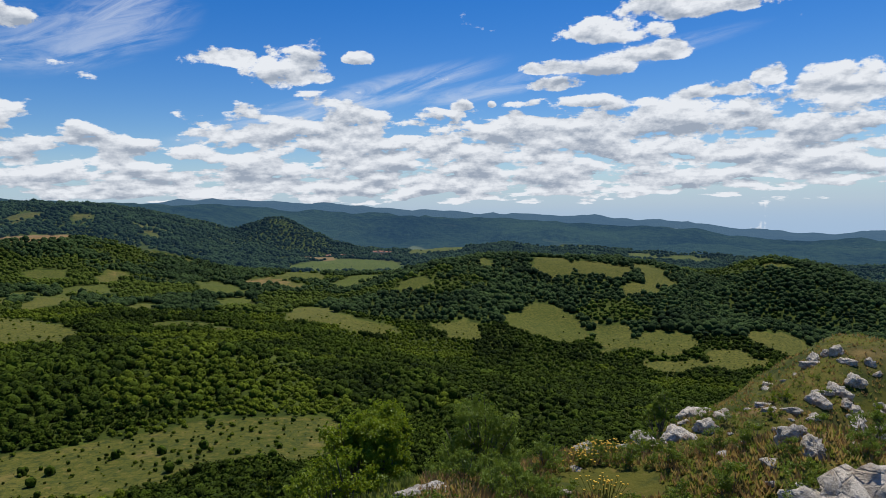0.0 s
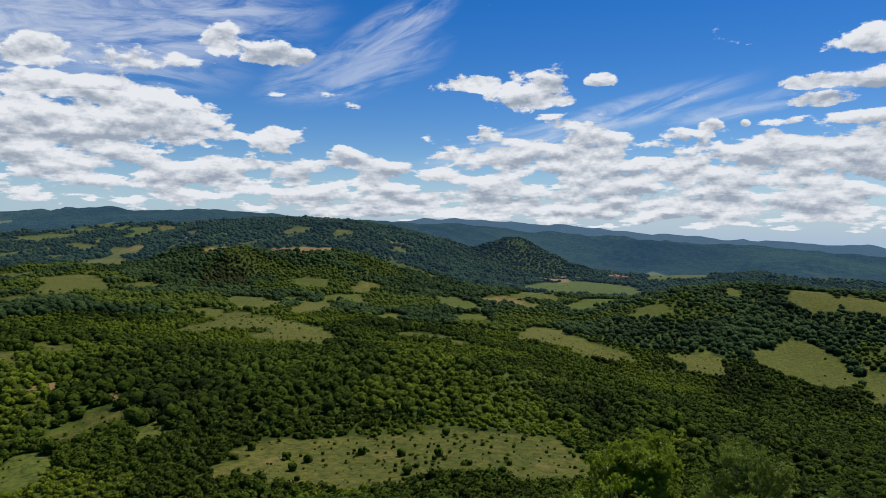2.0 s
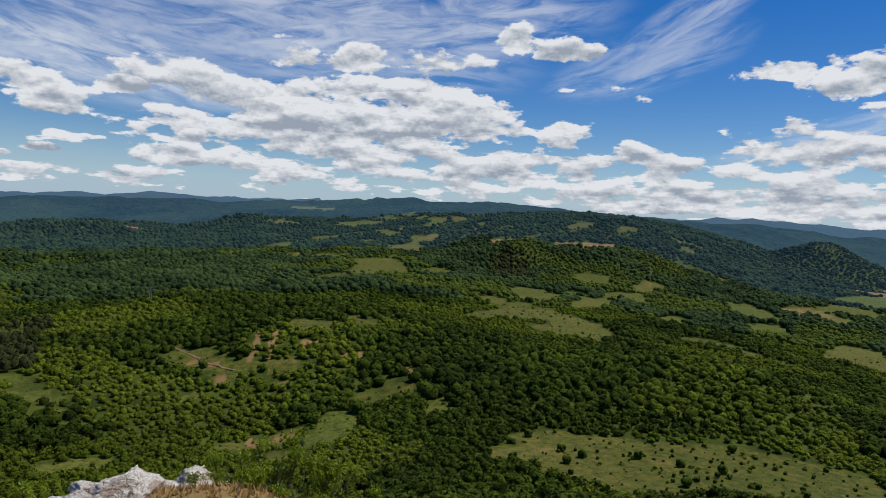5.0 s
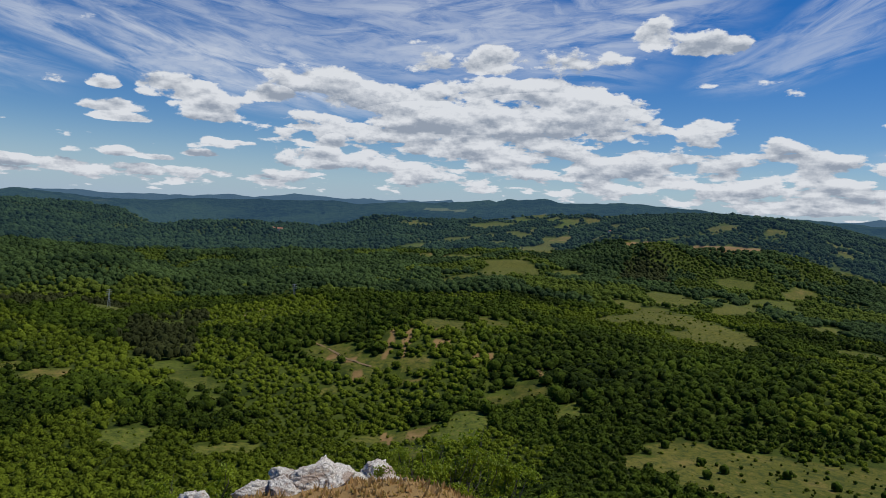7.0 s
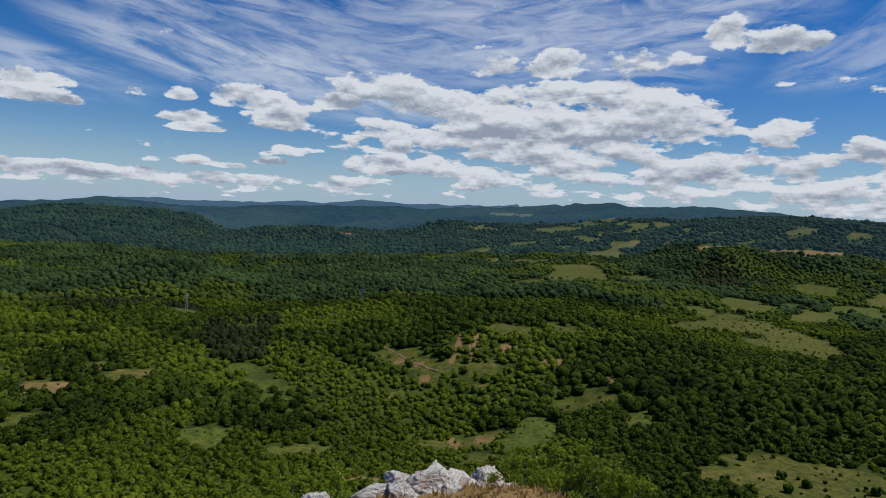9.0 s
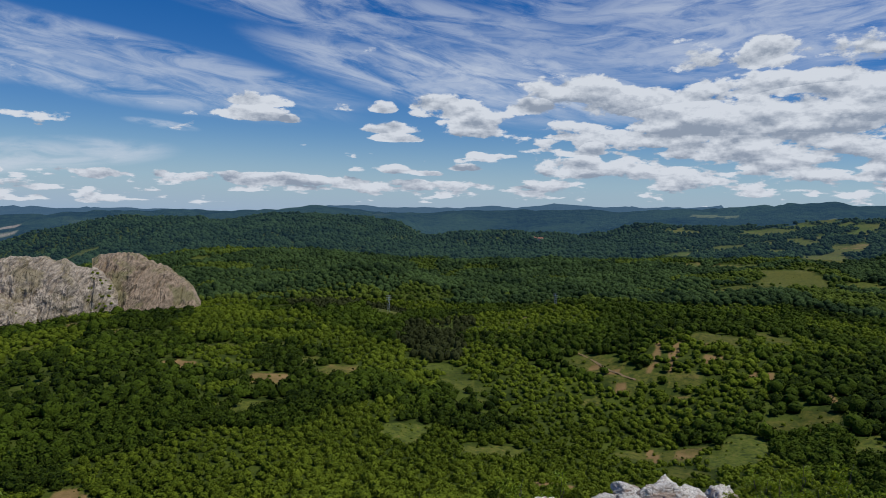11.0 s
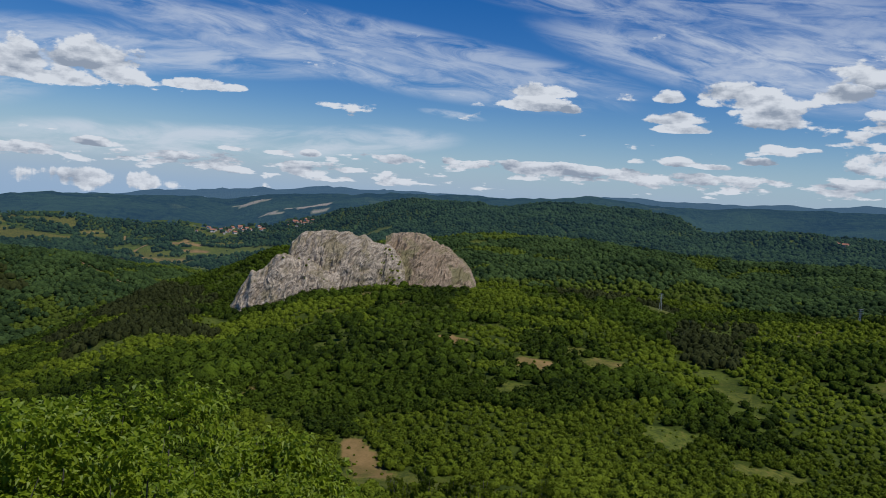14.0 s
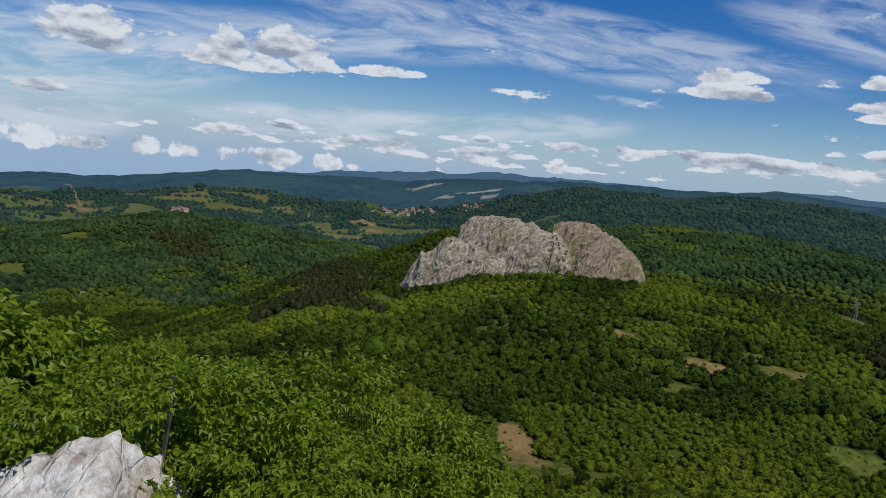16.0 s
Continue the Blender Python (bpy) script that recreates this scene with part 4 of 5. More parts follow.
def plant(r0, r1, spacing, size, shapes, label, seed, tag):
    rng = np.random.default_rng(seed)
    x, y, r, a, meadow, dark = wood_places(r0, r1, spacing, rng)
    # young light woods fill the valley's near side and the shelf; the spurs carry old dark forest
    valley = np.clip((r - 540) / 80, 0, 1) * np.clip((1450 - r) / 200, 0, 1) * np.clip((a - 6) / 8, 0, 1) * np.clip((50 - a) / 6, 0, 1)
    shelf = np.clip((a - 40) / 8, 0, 1) * np.clip((640 - r) / 80, 0, 1)
    light = fbm(x, y, 110, 4, 71) - 0.16 + 0.34 * valley + 0.34 * shelf
    thin = (hidden_depth(x, y) > 0.5) & (rng.uniform(0, 1, len(x)) < 0.92)
    clear = meadow > rng.uniform(0.1, 0.5, len(x))
    bush = clear & (rng.uniform(0, 1, len(x)) < (0.4 if r0 < 900 else 0.03))
    keep = ~thin & (~clear | bush) & ~near_shoulder(x, y)
    young = keep & (dark < 0.5) & ((light > 0.05) | bush)
    old = keep & (dark < 0.5) & (light <= 0.05) & ~bush
    bare = keep & (dark >= 0.5)
    z = relief(x, y)
    p = np.stack([x, y, z], -1)
    grow = size * rng.uniform(0.7, 1.2, len(x)) * (1 + 0.6 * fbm(x, y, 45, 3, 61))
    grow = np.where(bush, grow * (0.14 + 0.5 * rng.uniform(0, 1, len(x)) ** 3), grow)
    # old wood beyond 900 m carries painted haze; past 1600 m all crowns glow faintly
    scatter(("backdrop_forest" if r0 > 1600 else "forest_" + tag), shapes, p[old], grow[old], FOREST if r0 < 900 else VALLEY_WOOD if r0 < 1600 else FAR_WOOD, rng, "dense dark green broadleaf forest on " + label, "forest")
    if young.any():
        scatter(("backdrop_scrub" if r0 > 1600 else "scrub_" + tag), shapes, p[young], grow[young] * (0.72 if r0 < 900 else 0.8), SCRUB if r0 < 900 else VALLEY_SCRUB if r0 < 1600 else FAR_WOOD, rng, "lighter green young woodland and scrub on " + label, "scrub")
    if young.any() and r0 < 900:
        # small bushes fill the gaps between the young trees
        q = np.flatnonzero(young & ~bush)
        bx = x[q] + rng.normal(size=len(q)) * spacing * 0.55
        by = y[q] + rng.normal(size=len(q)) * spacing * 0.55
        scatter("low_scrub_" + tag, SHAPES_BUSH, np.stack([bx, by, relief(bx, by)], -1), size * rng.uniform(0.3, 0.6, len(q)), SCRUB, rng, "low bright green scrub on " + label, "scrub")
    if bare.any():
        scatter("plantation_" + tag, shapes, p[bare], grow[bare] * 0.8, PINES, rng, "dark brownish plantation wood on " + label, "forest", (1.0, 1.5))


shape_rng = np.random.default_rng(5)
SHAPES_LEAFY = [crown_shape(4, 2, shape_rng, 1.0, 90) for _ in range(5)]
SHAPES_NEAR = [crown_shape(3, 1, shape_rng, 1.0, 60) for _ in range(6)]
SHAPES_BUSH = [crown_shape(1, 1, shape_rng, 1.0, 16) for _ in range(6)]
SHAPES_MID = [crown_shape(1, 1, shape_rng, 1.0, 22) for _ in range(8)]
SHAPES_FAR = [crown_shape(1, 1, shape_rng, 1.0, 4) for _ in range(8)]
plant(112, 215, 4.4, 2.9, SHAPES_LEAFY, "the steep slope under the rim", 4, "rim")
plant(215, 330, 4.2, 2.9, SHAPES_NEAR, "the slope below the summit", 1, "slope")
plant(330, 900, 5.9, 4.0, SHAPES_MID, "the shelf and spurs", 2, "spurs")
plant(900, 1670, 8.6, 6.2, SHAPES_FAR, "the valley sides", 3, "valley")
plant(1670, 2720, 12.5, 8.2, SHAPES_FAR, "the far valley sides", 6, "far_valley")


# ---- the limestone massif on the ridge ----
def ridged(x, y, size, octaves, seed):
    return 1 - 2.2 * np.abs(fbm(x, y, size, octaves, seed))


def crag(name, knots, front, depth, mat, seed, steep):
    """A gullied hump of rock. Knots along its crest: bearing, height of the crest, height of the foot."""
    knots = np.array(sorted(knots))
    b = np.linspace(knots[0, 0], knots[-1, 0], 240)
    d = np.concatenate([np.linspace(0, 1, 80), np.linspace(1.06, 2.4, 14)])
    B, D = np.meshgrid(b, d)
    s = np.radians(B) * front
    crest = np.interp(B, knots[:, 0], knots[:, 1]) + fbm(s, s * 0, 7, 3, seed + 3) * 4.0
    foot = np.interp(B, knots[:, 0], knots[:, 2]) - 26
    rise = np.where(D < 1, 1 - np.clip(1 - D, 0, 1) ** steep, np.clip(1 - ((D - 1) / 1.4) ** 2, 0, 1))
    z = foot + (crest - foot) * rise
    # ribs and gullies that run down the face, broken by ledges
    lean = s + D * 16 + fbm(s, D * 40, 12, 2, seed + 1) * 5
    rib = ridged(lean, D * 9, 13, 3, seed)
    fine = ridged(lean * 1.1 + z * 0.3, z * 0.5, 4.5, 4, seed + 9)
    ledge = ridged(s * 0.3, z + s * 0.25, 7, 3, seed + 5)
    r = front + depth * D - rib * 4.4 * (1 - 0.5 * np.clip(D, 0, 1)) - fine * 2.5 - ledge * 0.6
    z = z + (rib - 0.6) * 2.4 * np.sin(np.clip(rise, 0, 1) * math.pi * 0.85) + fine * 1.5
    x, y = spot(B, r)
    n, m = D.shape
    i = (np.arange(n - 1)[:, None] * m + np.arange(m - 1)[None])
    faces = np.stack([i, i + m, i + m + 1, i + 1], -1).reshape(-1, 4)
    return mesh_object(name, np.stack([x, y, z], -1).reshape(-1, 3), faces, mat, False)


CLIFF_BROWN = rock_material("lichened_cliff", (0.40, 0.30, 0.20), (0.19, 0.145, 0.095), (0.17, 0.16, 0.06), 0.13)
massif = new("rock_massif")
massif.location = (*spot(102, 600), -95)
base_inverse = Matrix.Translation(massif.location).inverted()
for ob, label in (
    (crag("cliff", [(106.9, -65.5, -62.8), (106.7, -55.3, -71.2), (106.1, -47.3, -77.9), (104.4, -43.1, -79.4), (102.6, -41.9, -76.4), (100.8, -46.2, -75.3), (99.1, -53.2, -74.3), (98.1, -63.7, -72.6), (97.6, -70.6, -70.4)], 592, 48, CLIFF, 3, 2.1), ""),
    (crag("buttress", [(111.2, -111.5, -106.0), (110.5, -93.1, -100.4), (109.7, -80.2, -95.7), (108.6, -74.0, -90.9), (107.8, -63.9, -86.9), (106.7, -64.3, -83.3), (105.1, -68.3, -80.3), (103.8, -74.3, -76.0), (102.8, -77.7, -75.6)], 566, 40, CLIFF, 17, 1.9), ""),
    (crag("dome", [(99.3, -46.9, -69.5), (98.3, -42.9, -69.8), (96.9, -41.3, -68.8), (95.8, -44.0, -70.9), (94.6, -52.1, -74.0), (93.4, -61.8, -78.0), (92.3, -73.2, -81.7), (91.8, -84.5, -82.7)], 612, 55, CLIFF_BROWN, 29, 1.7), "brownish lichened rock dome"),
):
    ob.parent, ob.matrix_parent_inverse = massif, base_inverse
    if label:
        tagged(ob, label)
tagged(massif, "pale grey gullied limestone massif rising from the forest", "rock")
# bushes in the gullies and along the foot of the cliffs
gully_rng = np.random.default_rng(41)
spots = []
bpy.context.view_layer.update()
sight = bpy.context.evaluated_depsgraph_get()
for b0, b1, n in ((98.0, 99.6, 46), (103.5, 107.5, 12)):
    for _ in range(n):
        gx, gy = spot(gully_rng.uniform(b0, b1), gully_rng.uniform(566, 625))
        ok, place, _, _, ob, _ = scene.ray_cast(sight, Vector((gx, gy, 80)), Vector((0, 0, -1)))
        if ok and ob.parent == massif and place.z < (-58 if b1 - b0 > 3 else -44):
            spots.append(place[:])
scatter("gully_bushes", SHAPES_BUSH, np.array(spots), gully_rng.uniform(0.7, 1.6, len(spots)), SCRUB, gully_rng, "dark green bushes rooted in the gullies of the cliff", "bush")


# ---- shrubs and trees near the summit ----
def foliage(lumps, count, leaf, rng, leaflets=5):
    """Compound leaves over the outside of several lumps. Lumps: centre x, y, z and radii."""
    lumps = np.array(lumps, float)
    area = lumps[:, 3] * lumps[:, 4]
    pick = rng.choice(len(lumps), count, p=area / area.sum())
    d = rng.normal(size=(count, 3))
    d[:, 2] = np.abs(d[:, 2]) * 1.1 - 0.35
    d /= np.linalg.norm(d, axis=1)[:, None]
    shell = rng.uniform(0.5, 1.08, (count, 1))
    p = lumps[pick, :3] + d * lumps[pick][:, [3, 3, 4]] * shell
    # gather them into tufts
    heads = rng.integers(0, count, max(count // 22, 1))
    head = heads[rng.integers(0, len(heads), count)]
    same = head[np.argsort(pick[head], kind="stable")]
    order = np.argsort(pick, kind="stable")
    p[order] = p[same] + rng.normal(size=(count, 3)) * lumps[pick[order]][:, [3, 3, 4]] * 0.2
    d[order] = d[same]
    axis = d * [1, 1, 0.5] + rng.normal(size=(count, 3)) * 0.55 + [0, 0, -0.15]
    axis /= np.linalg.norm(axis, axis=1)[:, None]
    side = np.cross(axis, [0, 0, 1.0] + rng.normal(size=(count, 3)) * 0.35)
    side /= np.linalg.norm(side, axis=1)[:, None] + 1e-9
    up = np.cross(side, axis)
    size = leaf * rng.uniform(0.6, 1.25, (count, 1))
    vs = []
    for k in range(leaflets):
        if k == leaflets - 1:
            root, way = 0.8, axis
        else:
            hand = 1 if k % 2 else -1
            root = 0.2 + 0.6 * (k // 2) / max(leaflets // 2 - 1, 1)
            way = axis * 0.5 + side * hand * 0.8 - up * 0.35 + [0, 0, -0.25]
            way = way / np.linalg.norm(way, axis=1)[:, None]
        b = p + axis * size * root
        across = np.cross(way, up)
        ln, wd = size * 0.42, size * 0.155
        mid = b + way * ln * 0.45 + up * wd * 0.5
        vs.append(np.stack([b, mid + across * wd, b + way * ln - up * wd * 0.6, mid - across * wd], 1))
    v = np.stack(vs, 1).reshape(-1, 3)
    return v, np.arange(len(v)).reshape(-1, 4)


def tube(path, r0, r1, sides=6):
    path = np.array(path, float)
    n = len(path)
    t = np.gradient(path, axis=0)
    t /= np.linalg.norm(t, axis=1)[:, None]
    s = np.cross(t, [0.31, 0.22, 0.92])
    s /= np.linalg.norm(s, axis=1)[:, None]
    u = np.cross(t, s)
    r = np.linspace(r0, r1, n)[:, None, None]
    a = np.arange(sides) * 2 * math.pi / sides
    ring = path[:, None] + r * (np.cos(a)[None, :, None] * s[:, None] + np.sin(a)[None, :, None] * u[:, None])
    i = np.arange(n - 1)[:, None] * sides + np.arange(sides)[None]
    j = np.arange(n - 1)[:, None] * sides + (np.arange(sides)[None] + 1) % sides
    return ring.reshape(-1, 3), np.stack([i, j, j + sides, i + sides], -1).reshape(-1, 4)


def joined(pieces):
    vs, fs, start = [], [], 0
    for v, f in pieces:
        vs.append(v)
        fs.append(f + start)
        start += len(v)
    return np.vstack(vs), np.vstack(fs)


def leafy(name, height, radius, lumps, leaves, leaf, mat, seed, label, category, trunk_r=0.05, low=0.25, twigs=2):
    """A shrub or tree as an Empty with its stems and its crown of leaves."""
    rng = np.random.default_rng(seed)
    root = new(name)
    balls, stems = [], []
    for k in range(lumps):
        t = 2.4 * k + rng.uniform(-0.4, 0.4)
        h = low + (1 - low) * ((k + 0.5) / lumps)
        spread = radius * (0.9 - 0.5 * h) * rng.uniform(0.4, 1.2)
        c = np.array([math.cos(t) * spread, math.sin(t) * spread, height * (h - 0.08) * rng.uniform(0.82, 1.1)])
        s = radius * rng.uniform(0.17, 0.36)
        balls.append((*c, s, s * rng.uniform(0.7, 0.95)))
        a = np.array([rng.uniform(-0.1, 0.1) * radius, rng.uniform(-0.1, 0.1) * radius, -0.35])
        m = a * 0.5 + c * 0.5 + rng.normal(size=3) * 0.08 * radius
        tip = c + np.array([0, 0, s * rng.uniform(0.1, 0.5)])
        stems.append(tube([a, a * 0.7 + m * 0.3, m, m * 0.4 + c * 0.6, c, tip], trunk_r * rng.uniform(0.6, 1), trunk_r * 0.12, 4))
        for _ in range(twigs):
            q = c + rng.normal(size=3) * s * 0.75
            stems.append(tube([m, (m + q) / 2 + rng.normal(size=3) * 0.05, q], trunk_r * 0.35, trunk_r * 0.1, 4))
    stem = mesh_object("trunk", *joined(stems), BARK)
    crown = mesh_object("crown", *foliage(balls, leaves, leaf, rng), mat, False)
    stem.parent = crown.parent = root
    return tagged(root, label, category)


def on_land(bearing, r, sink=0.0):
    x, y = spot(bearing, r)
    return float(x), float(y), float(relief(np.array([x]), np.array([y]))[0]) - sink


def place_copies(proto, rows, group, base_height, label=""):
    """Copies of a shrub. Rows: bearing, distance, height, turn."""
    for k, (b, r, h, turn) in enumerate(rows):
        s = h / base_height
        m = pose(*on_land(b, r, 0.05), 0, 0, turn) @ Matrix.Diagonal((s, s, s, 1))
        ob = proto if k == 0 else copy_thing(proto, m)
        if k == 0:
            proto.matrix_basis = m
            continue
        ob.matrix_basis = m
    for ob in (proto,):
        ob["group"] = group


ASH_LABEL = "bright green ash shrub with feathery leaves on the rocky rim"
ash = leafy("ash_shrub", 4.8, 2.2, 28, 6800, 0.22, LEAVES, 11, ASH_LABEL, "shrub", 0.05)
ash["group"] = "ash shrubs below the summit"
place_copies(ash, [(137.2, 13.0, 5.2, 10), (129.4, 13.6, 4.7, 130), (122.5, 11.0, 3.6, 250), (141.5, 12.6, 5.3, 60), (117.4, 12.4, 3.9, 80), (133.4, 14.0, 4.9, 190), (125.2, 13.4, 4.2, 320)], "ash shrubs below the summit", 4.8)
ash_broad = leafy("ash_shrub", 4.0, 2.4, 28, 6800, 0.22, LEAVES, 23, ASH_LABEL, "shrub", 0.05, 0.15)
ash_broad["group"] = "ash shrubs below the summit"
place_copies(ash_broad, [(133.0, 11.6, 3.4, 20), (126.3, 12.0, 3.7, 150), (130.0, 10.0, 2.7, 200), (113.2, 12.9, 3.2, 100), (121.0, 9.9, 2.4, 10), (125.5, 9.6, 2.4, 300), (109.5, 12.2, 2.5, 40)], "ash shrubs below the summit", 4.0)
tree_a = leafy("young_ash_tree", 2.3, 0.95, 17, 5200, 0.125, LEAVES, 31, "young yellow-green ash tree on the rim of the summit", "tree", 0.06, 0.3)
tree_a.location = on_land(6.6, 12.0, 0.1)
tree_b = leafy("bushy_tree", 2.3, 1.3, 16, 5200, 0.12, LEAVES_GREY, 43, "grey-green bushy tree with several dark stems", "tree", 0.06, 0.4)
tree_b.location = on_land(-2.8, 17.0, 0.1)
tree_c = leafy("small_tree", 1.75, 0.6, 9, 1300, 0.12, LEAVES_GREY, 47, "small dark green tree standing alone among boulders", "tree", 0.04, 0.35)
tree_c.location = on_land(-17.0, 27.0, 0.1)

low = leafy("low_shrub", 0.8, 0.65, 9, 420, 0.11, LEAVES_GREY, 53, "low leafy green shrub growing between the rocks", "shrub", 0.02, 0.2)
low["group"] = "low shrubs on the summit slope"
low_bright = leafy("low_shrub", 0.8, 0.7, 9, 420, 0.11, LEAVES, 59, "low fresh green shrub growing between the rocks", "shrub", 0.02, 0.2)
low_bright["group"] = "low shrubs on the summit slope"
rng = np.random.default_rng(77)


def shrub_rows(n, b0, b1, r0, r1, h0, h1):
    return [(rng.uniform(b0, b1), math.exp(rng.uniform(math.log(r0), math.log(r1))), rng.uniform(h0, h1), rng.uniform(0, 360)) for _ in range(n)]


place_copies(low, shrub_rows(60, -38, -17, 7.5, 30, 0.25, 0.6) + shrub_rows(26, -18, -3, 11, 24, 0.3, 0.65) + [(-29, 7.2, 0.5, 0), (-26, 7.0, 0.45, 90), (-32, 7.6, 0.5, 50), (-23.5, 7.4, 0.35, 150), (-8.5, 10.0, 0.55, 20), (-6, 10.4, 0.6, 200), (-4, 9.8, 0.5, 120), (-10.5, 9.8, 0.45, 310), (-1.5, 10.2, 0.5, 10)], "", 0.8)
place_copies(low_bright, shrub_rows(6, 8, 13, 10.0, 13, 0.7, 1.1) + [(63.0, 12.3, 0.9, 0), (60.5, 12.2, 1.0, 80), (57.5, 11.8, 0.9, 140), (54.5, 12.0, 0.8, 30), (65.2, 11.9, 0.6, 200), (82.5, 12.6, 1.0, 100), (84.5, 12.2, 0.9, 10), (36.0, 10.5, 1.0, 60), (33.0, 10.3, 1.1, 160), (78.0, 14.2, 1.3, 40)] + shrub_rows(26, -34, -14, 16, 36, 0.3, 0.7), "", 0.8)


# ---- single trees at the foot of the rim ----
TREE_LABEL = "round-crowned green oak tree on the slope below the rim"
TREES = [
    leafy("oak_tree", 7.0, 2.6, 9, 200, 1.1, SCRUB, 83, TREE_LABEL, "tree", 0.16, 0.35, 0),
    leafy("oak_tree", 6.0, 2.9, 9, 200, 1.05, FOREST, 89, TREE_LABEL, "tree", 0.16, 0.3, 0),
    leafy("oak_tree", 8.0, 2.5, 10, 210, 1.1, SCRUB, 97, TREE_LABEL, "tree", 0.16, 0.4, 0),
]
tree_rng = np.random.default_rng(33)
used = 0
for _ in range(130):
    b, r = tree_rng.uniform(12, 140), math.sqrt(tree_rng.uniform(118 ** 2, 200 ** 2))
    x, y, z = on_land(b, r, 0.1)
    if float(cover_at(np.array([x]), np.array([y]))[0][0]) > 0.3:
        continue
    s = tree_rng.uniform(0.75, 1.15)
    m = pose(x, y, z, 0, 0, tree_rng.uniform(0, 360)) @ Matrix.Diagonal((s, s, s, 1))
    if used < 3:
        TREES[used].matrix_basis = m
        TREES[used]["group"] = "trees at the foot of the rim"
    else:
        copy_thing(TREES[used % 3], m).matrix_basis = m
    used += 1

# ---- limestone ----
def boulder_mesh(seed, cuts=4, flat=1.0, mat=LIMESTONE, jag=1.0):
    rng = np.random.default_rng(seed)
    v, f = sphere(cuts)
    planes = rng.normal(size=(15, 3))
    planes /= np.linalg.norm(planes, axis=1)[:, None]
    reach = rng.uniform(0.6, 1.0, 15)
    dots = np.maximum(v @ planes.T, 1e-3)
    rad = np.minimum((reach / dots).min(1), 1.15)
    off = Vector(rng.uniform(-50, 50, 3))
    rough = np.array([noise.multi_fractal(Vector(p) * 2.0 + off, 0.7, 2.1, 5) for p in v])
    sharp = np.array([noise.ridged_multi_fractal(Vector(p) * 3.6 + off, 0.85, 2.3, 4, 1.0, 2.0) for p in v])
    fine = np.array([noise.fractal(Vector(p) * 6.5 + off, 0.8, 2.1, 4) for p in v])
    rad = rad * (1 + 0.16 * jag * (rough - 1) + 0.09 * jag * (sharp - 1.0) + 0.075 * fine)
    v = v * rad[:, None] * [1, 1, flat]
    ob = mesh_object("limestone_rock", v, f, mat, True)
    me = ob.data
    bpy.data.objects.remove(ob)
    return me


BOULDERS = [boulder_mesh(100 + k, 4, 1.0, LIMESTONE, 1.2) for k in range(5)]
WHITE = [boulder_mesh(150 + k, 5, 0.8, WHITE_STONE, 0.6) for k in range(3)]
PEBBLES = [boulder_mesh(200 + k, 3, 0.7) for k in range(4)]


def rock(mesh, b, r, size, stretch, turn, lift=0.35, label="", tilt=0.0, group="limestone rocks on the summit"):
    ob = new("limestone_rock", mesh)
    x, y, z = on_land(b, r)
    ob.matrix_basis = pose(x, y, z + size * (lift - 0.35), tilt, 0, turn) @ Matrix.Diagonal((size * stretch[0], size * stretch[1], size * stretch[2], 1))
    return tagged(ob, label or "pale grey weathered limestone rock half sunk in turf", "rock", group)


rock_rng = np.random.default_rng(9)
# the outcrop that crowns the slope
for k in range(80):
    b = rock_rng.uniform(-41, -27.5)
    r = 33.0 + rock_rng.uniform(-3.5, 2.2) - max(0, -29 - b) * 0.2
    rock(BOULDERS[k % 5], b, r, rock_rng.uniform(0.15, 0.38), (rock_rng.uniform(0.9, 1.7), 0.9, rock_rng.uniform(0.8, 1.2)), rock_rng.uniform(0, 360), 0.3, "jagged white limestone outcrop on the crest of the slope")
# the broken band of slabs
for k in range(36):
    b = rock_rng.uniform(-28.5, -18.5)
    rock(BOULDERS[k % 5], b, 31.0 + rock_rng.uniform(-4, 2.5), rock_rng.uniform(0.1, 0.27), (rock_rng.uniform(1.0, 1.8), 0.9, 0.7), rock_rng.uniform(0, 360), 0.3)
for row in (
    (0, -18.2, 25.5, 0.62, (1.1, 0.8, 0.85), 20), (1, -20.4, 27.0, 0.55, (1.0, 0.8, 0.8), 70), (2, -15.8, 25.0, 0.5, (1.2, 0.7, 0.7), 120),
    (3, -14.0, 24.5, 0.36, (1.4, 0.8, 0.5), 10), (4, -19.4, 29.0, 0.6, (1.2, 0.8, 0.6), 200), (0, -30.4, 10.8, 0.72, (1.1, 0.8, 0.75), 40),
    (2, -32.6, 10.9, 0.8, (1.0, 0.8, 0.8), 160), (1, -28.3, 10.6, 0.55, (1.2, 0.7, 0.7), 310), (3, -17.9, 7.9, 0.55, (1.0, 0.8, 0.75), 15),
    (4, -22.4, 9.4, 0.3, (1.2, 0.8, 0.8), 75), (1, -26.6, 12.5, 0.3, (1.2, 0.7, 0.9), 30), (2, -27.6, 12.0, 0.26, (1.0, 0.7, 0.8), 95),
    (0, -25.6, 15.0, 0.42, (1.4, 0.8, 0.5), 45), (3, -11.2, 15.2, 0.3, (1.2, 0.9, 0.7), 60), (4, 2.0, 9.2, 0.24, (1.5, 0.8, 0.6), 30),
):
    rock(BOULDERS[row[0]], row[1], row[2], row[3], row[4], row[5])
for k in range(90):
    b, r = rock_rng.uniform(-37, -6), math.exp(rock_rng.uniform(math.log(8), math.log(32)))
    rock(PEBBLES[k % 4], b, r, rock_rng.uniform(0.07, 0.22), (rock_rng.uniform(1, 1.6), 0.9, 0.7), rock_rng.uniform(0, 360), 0.3, "small pale limestone stone lying in the grass", group="loose stones on the summit slope")
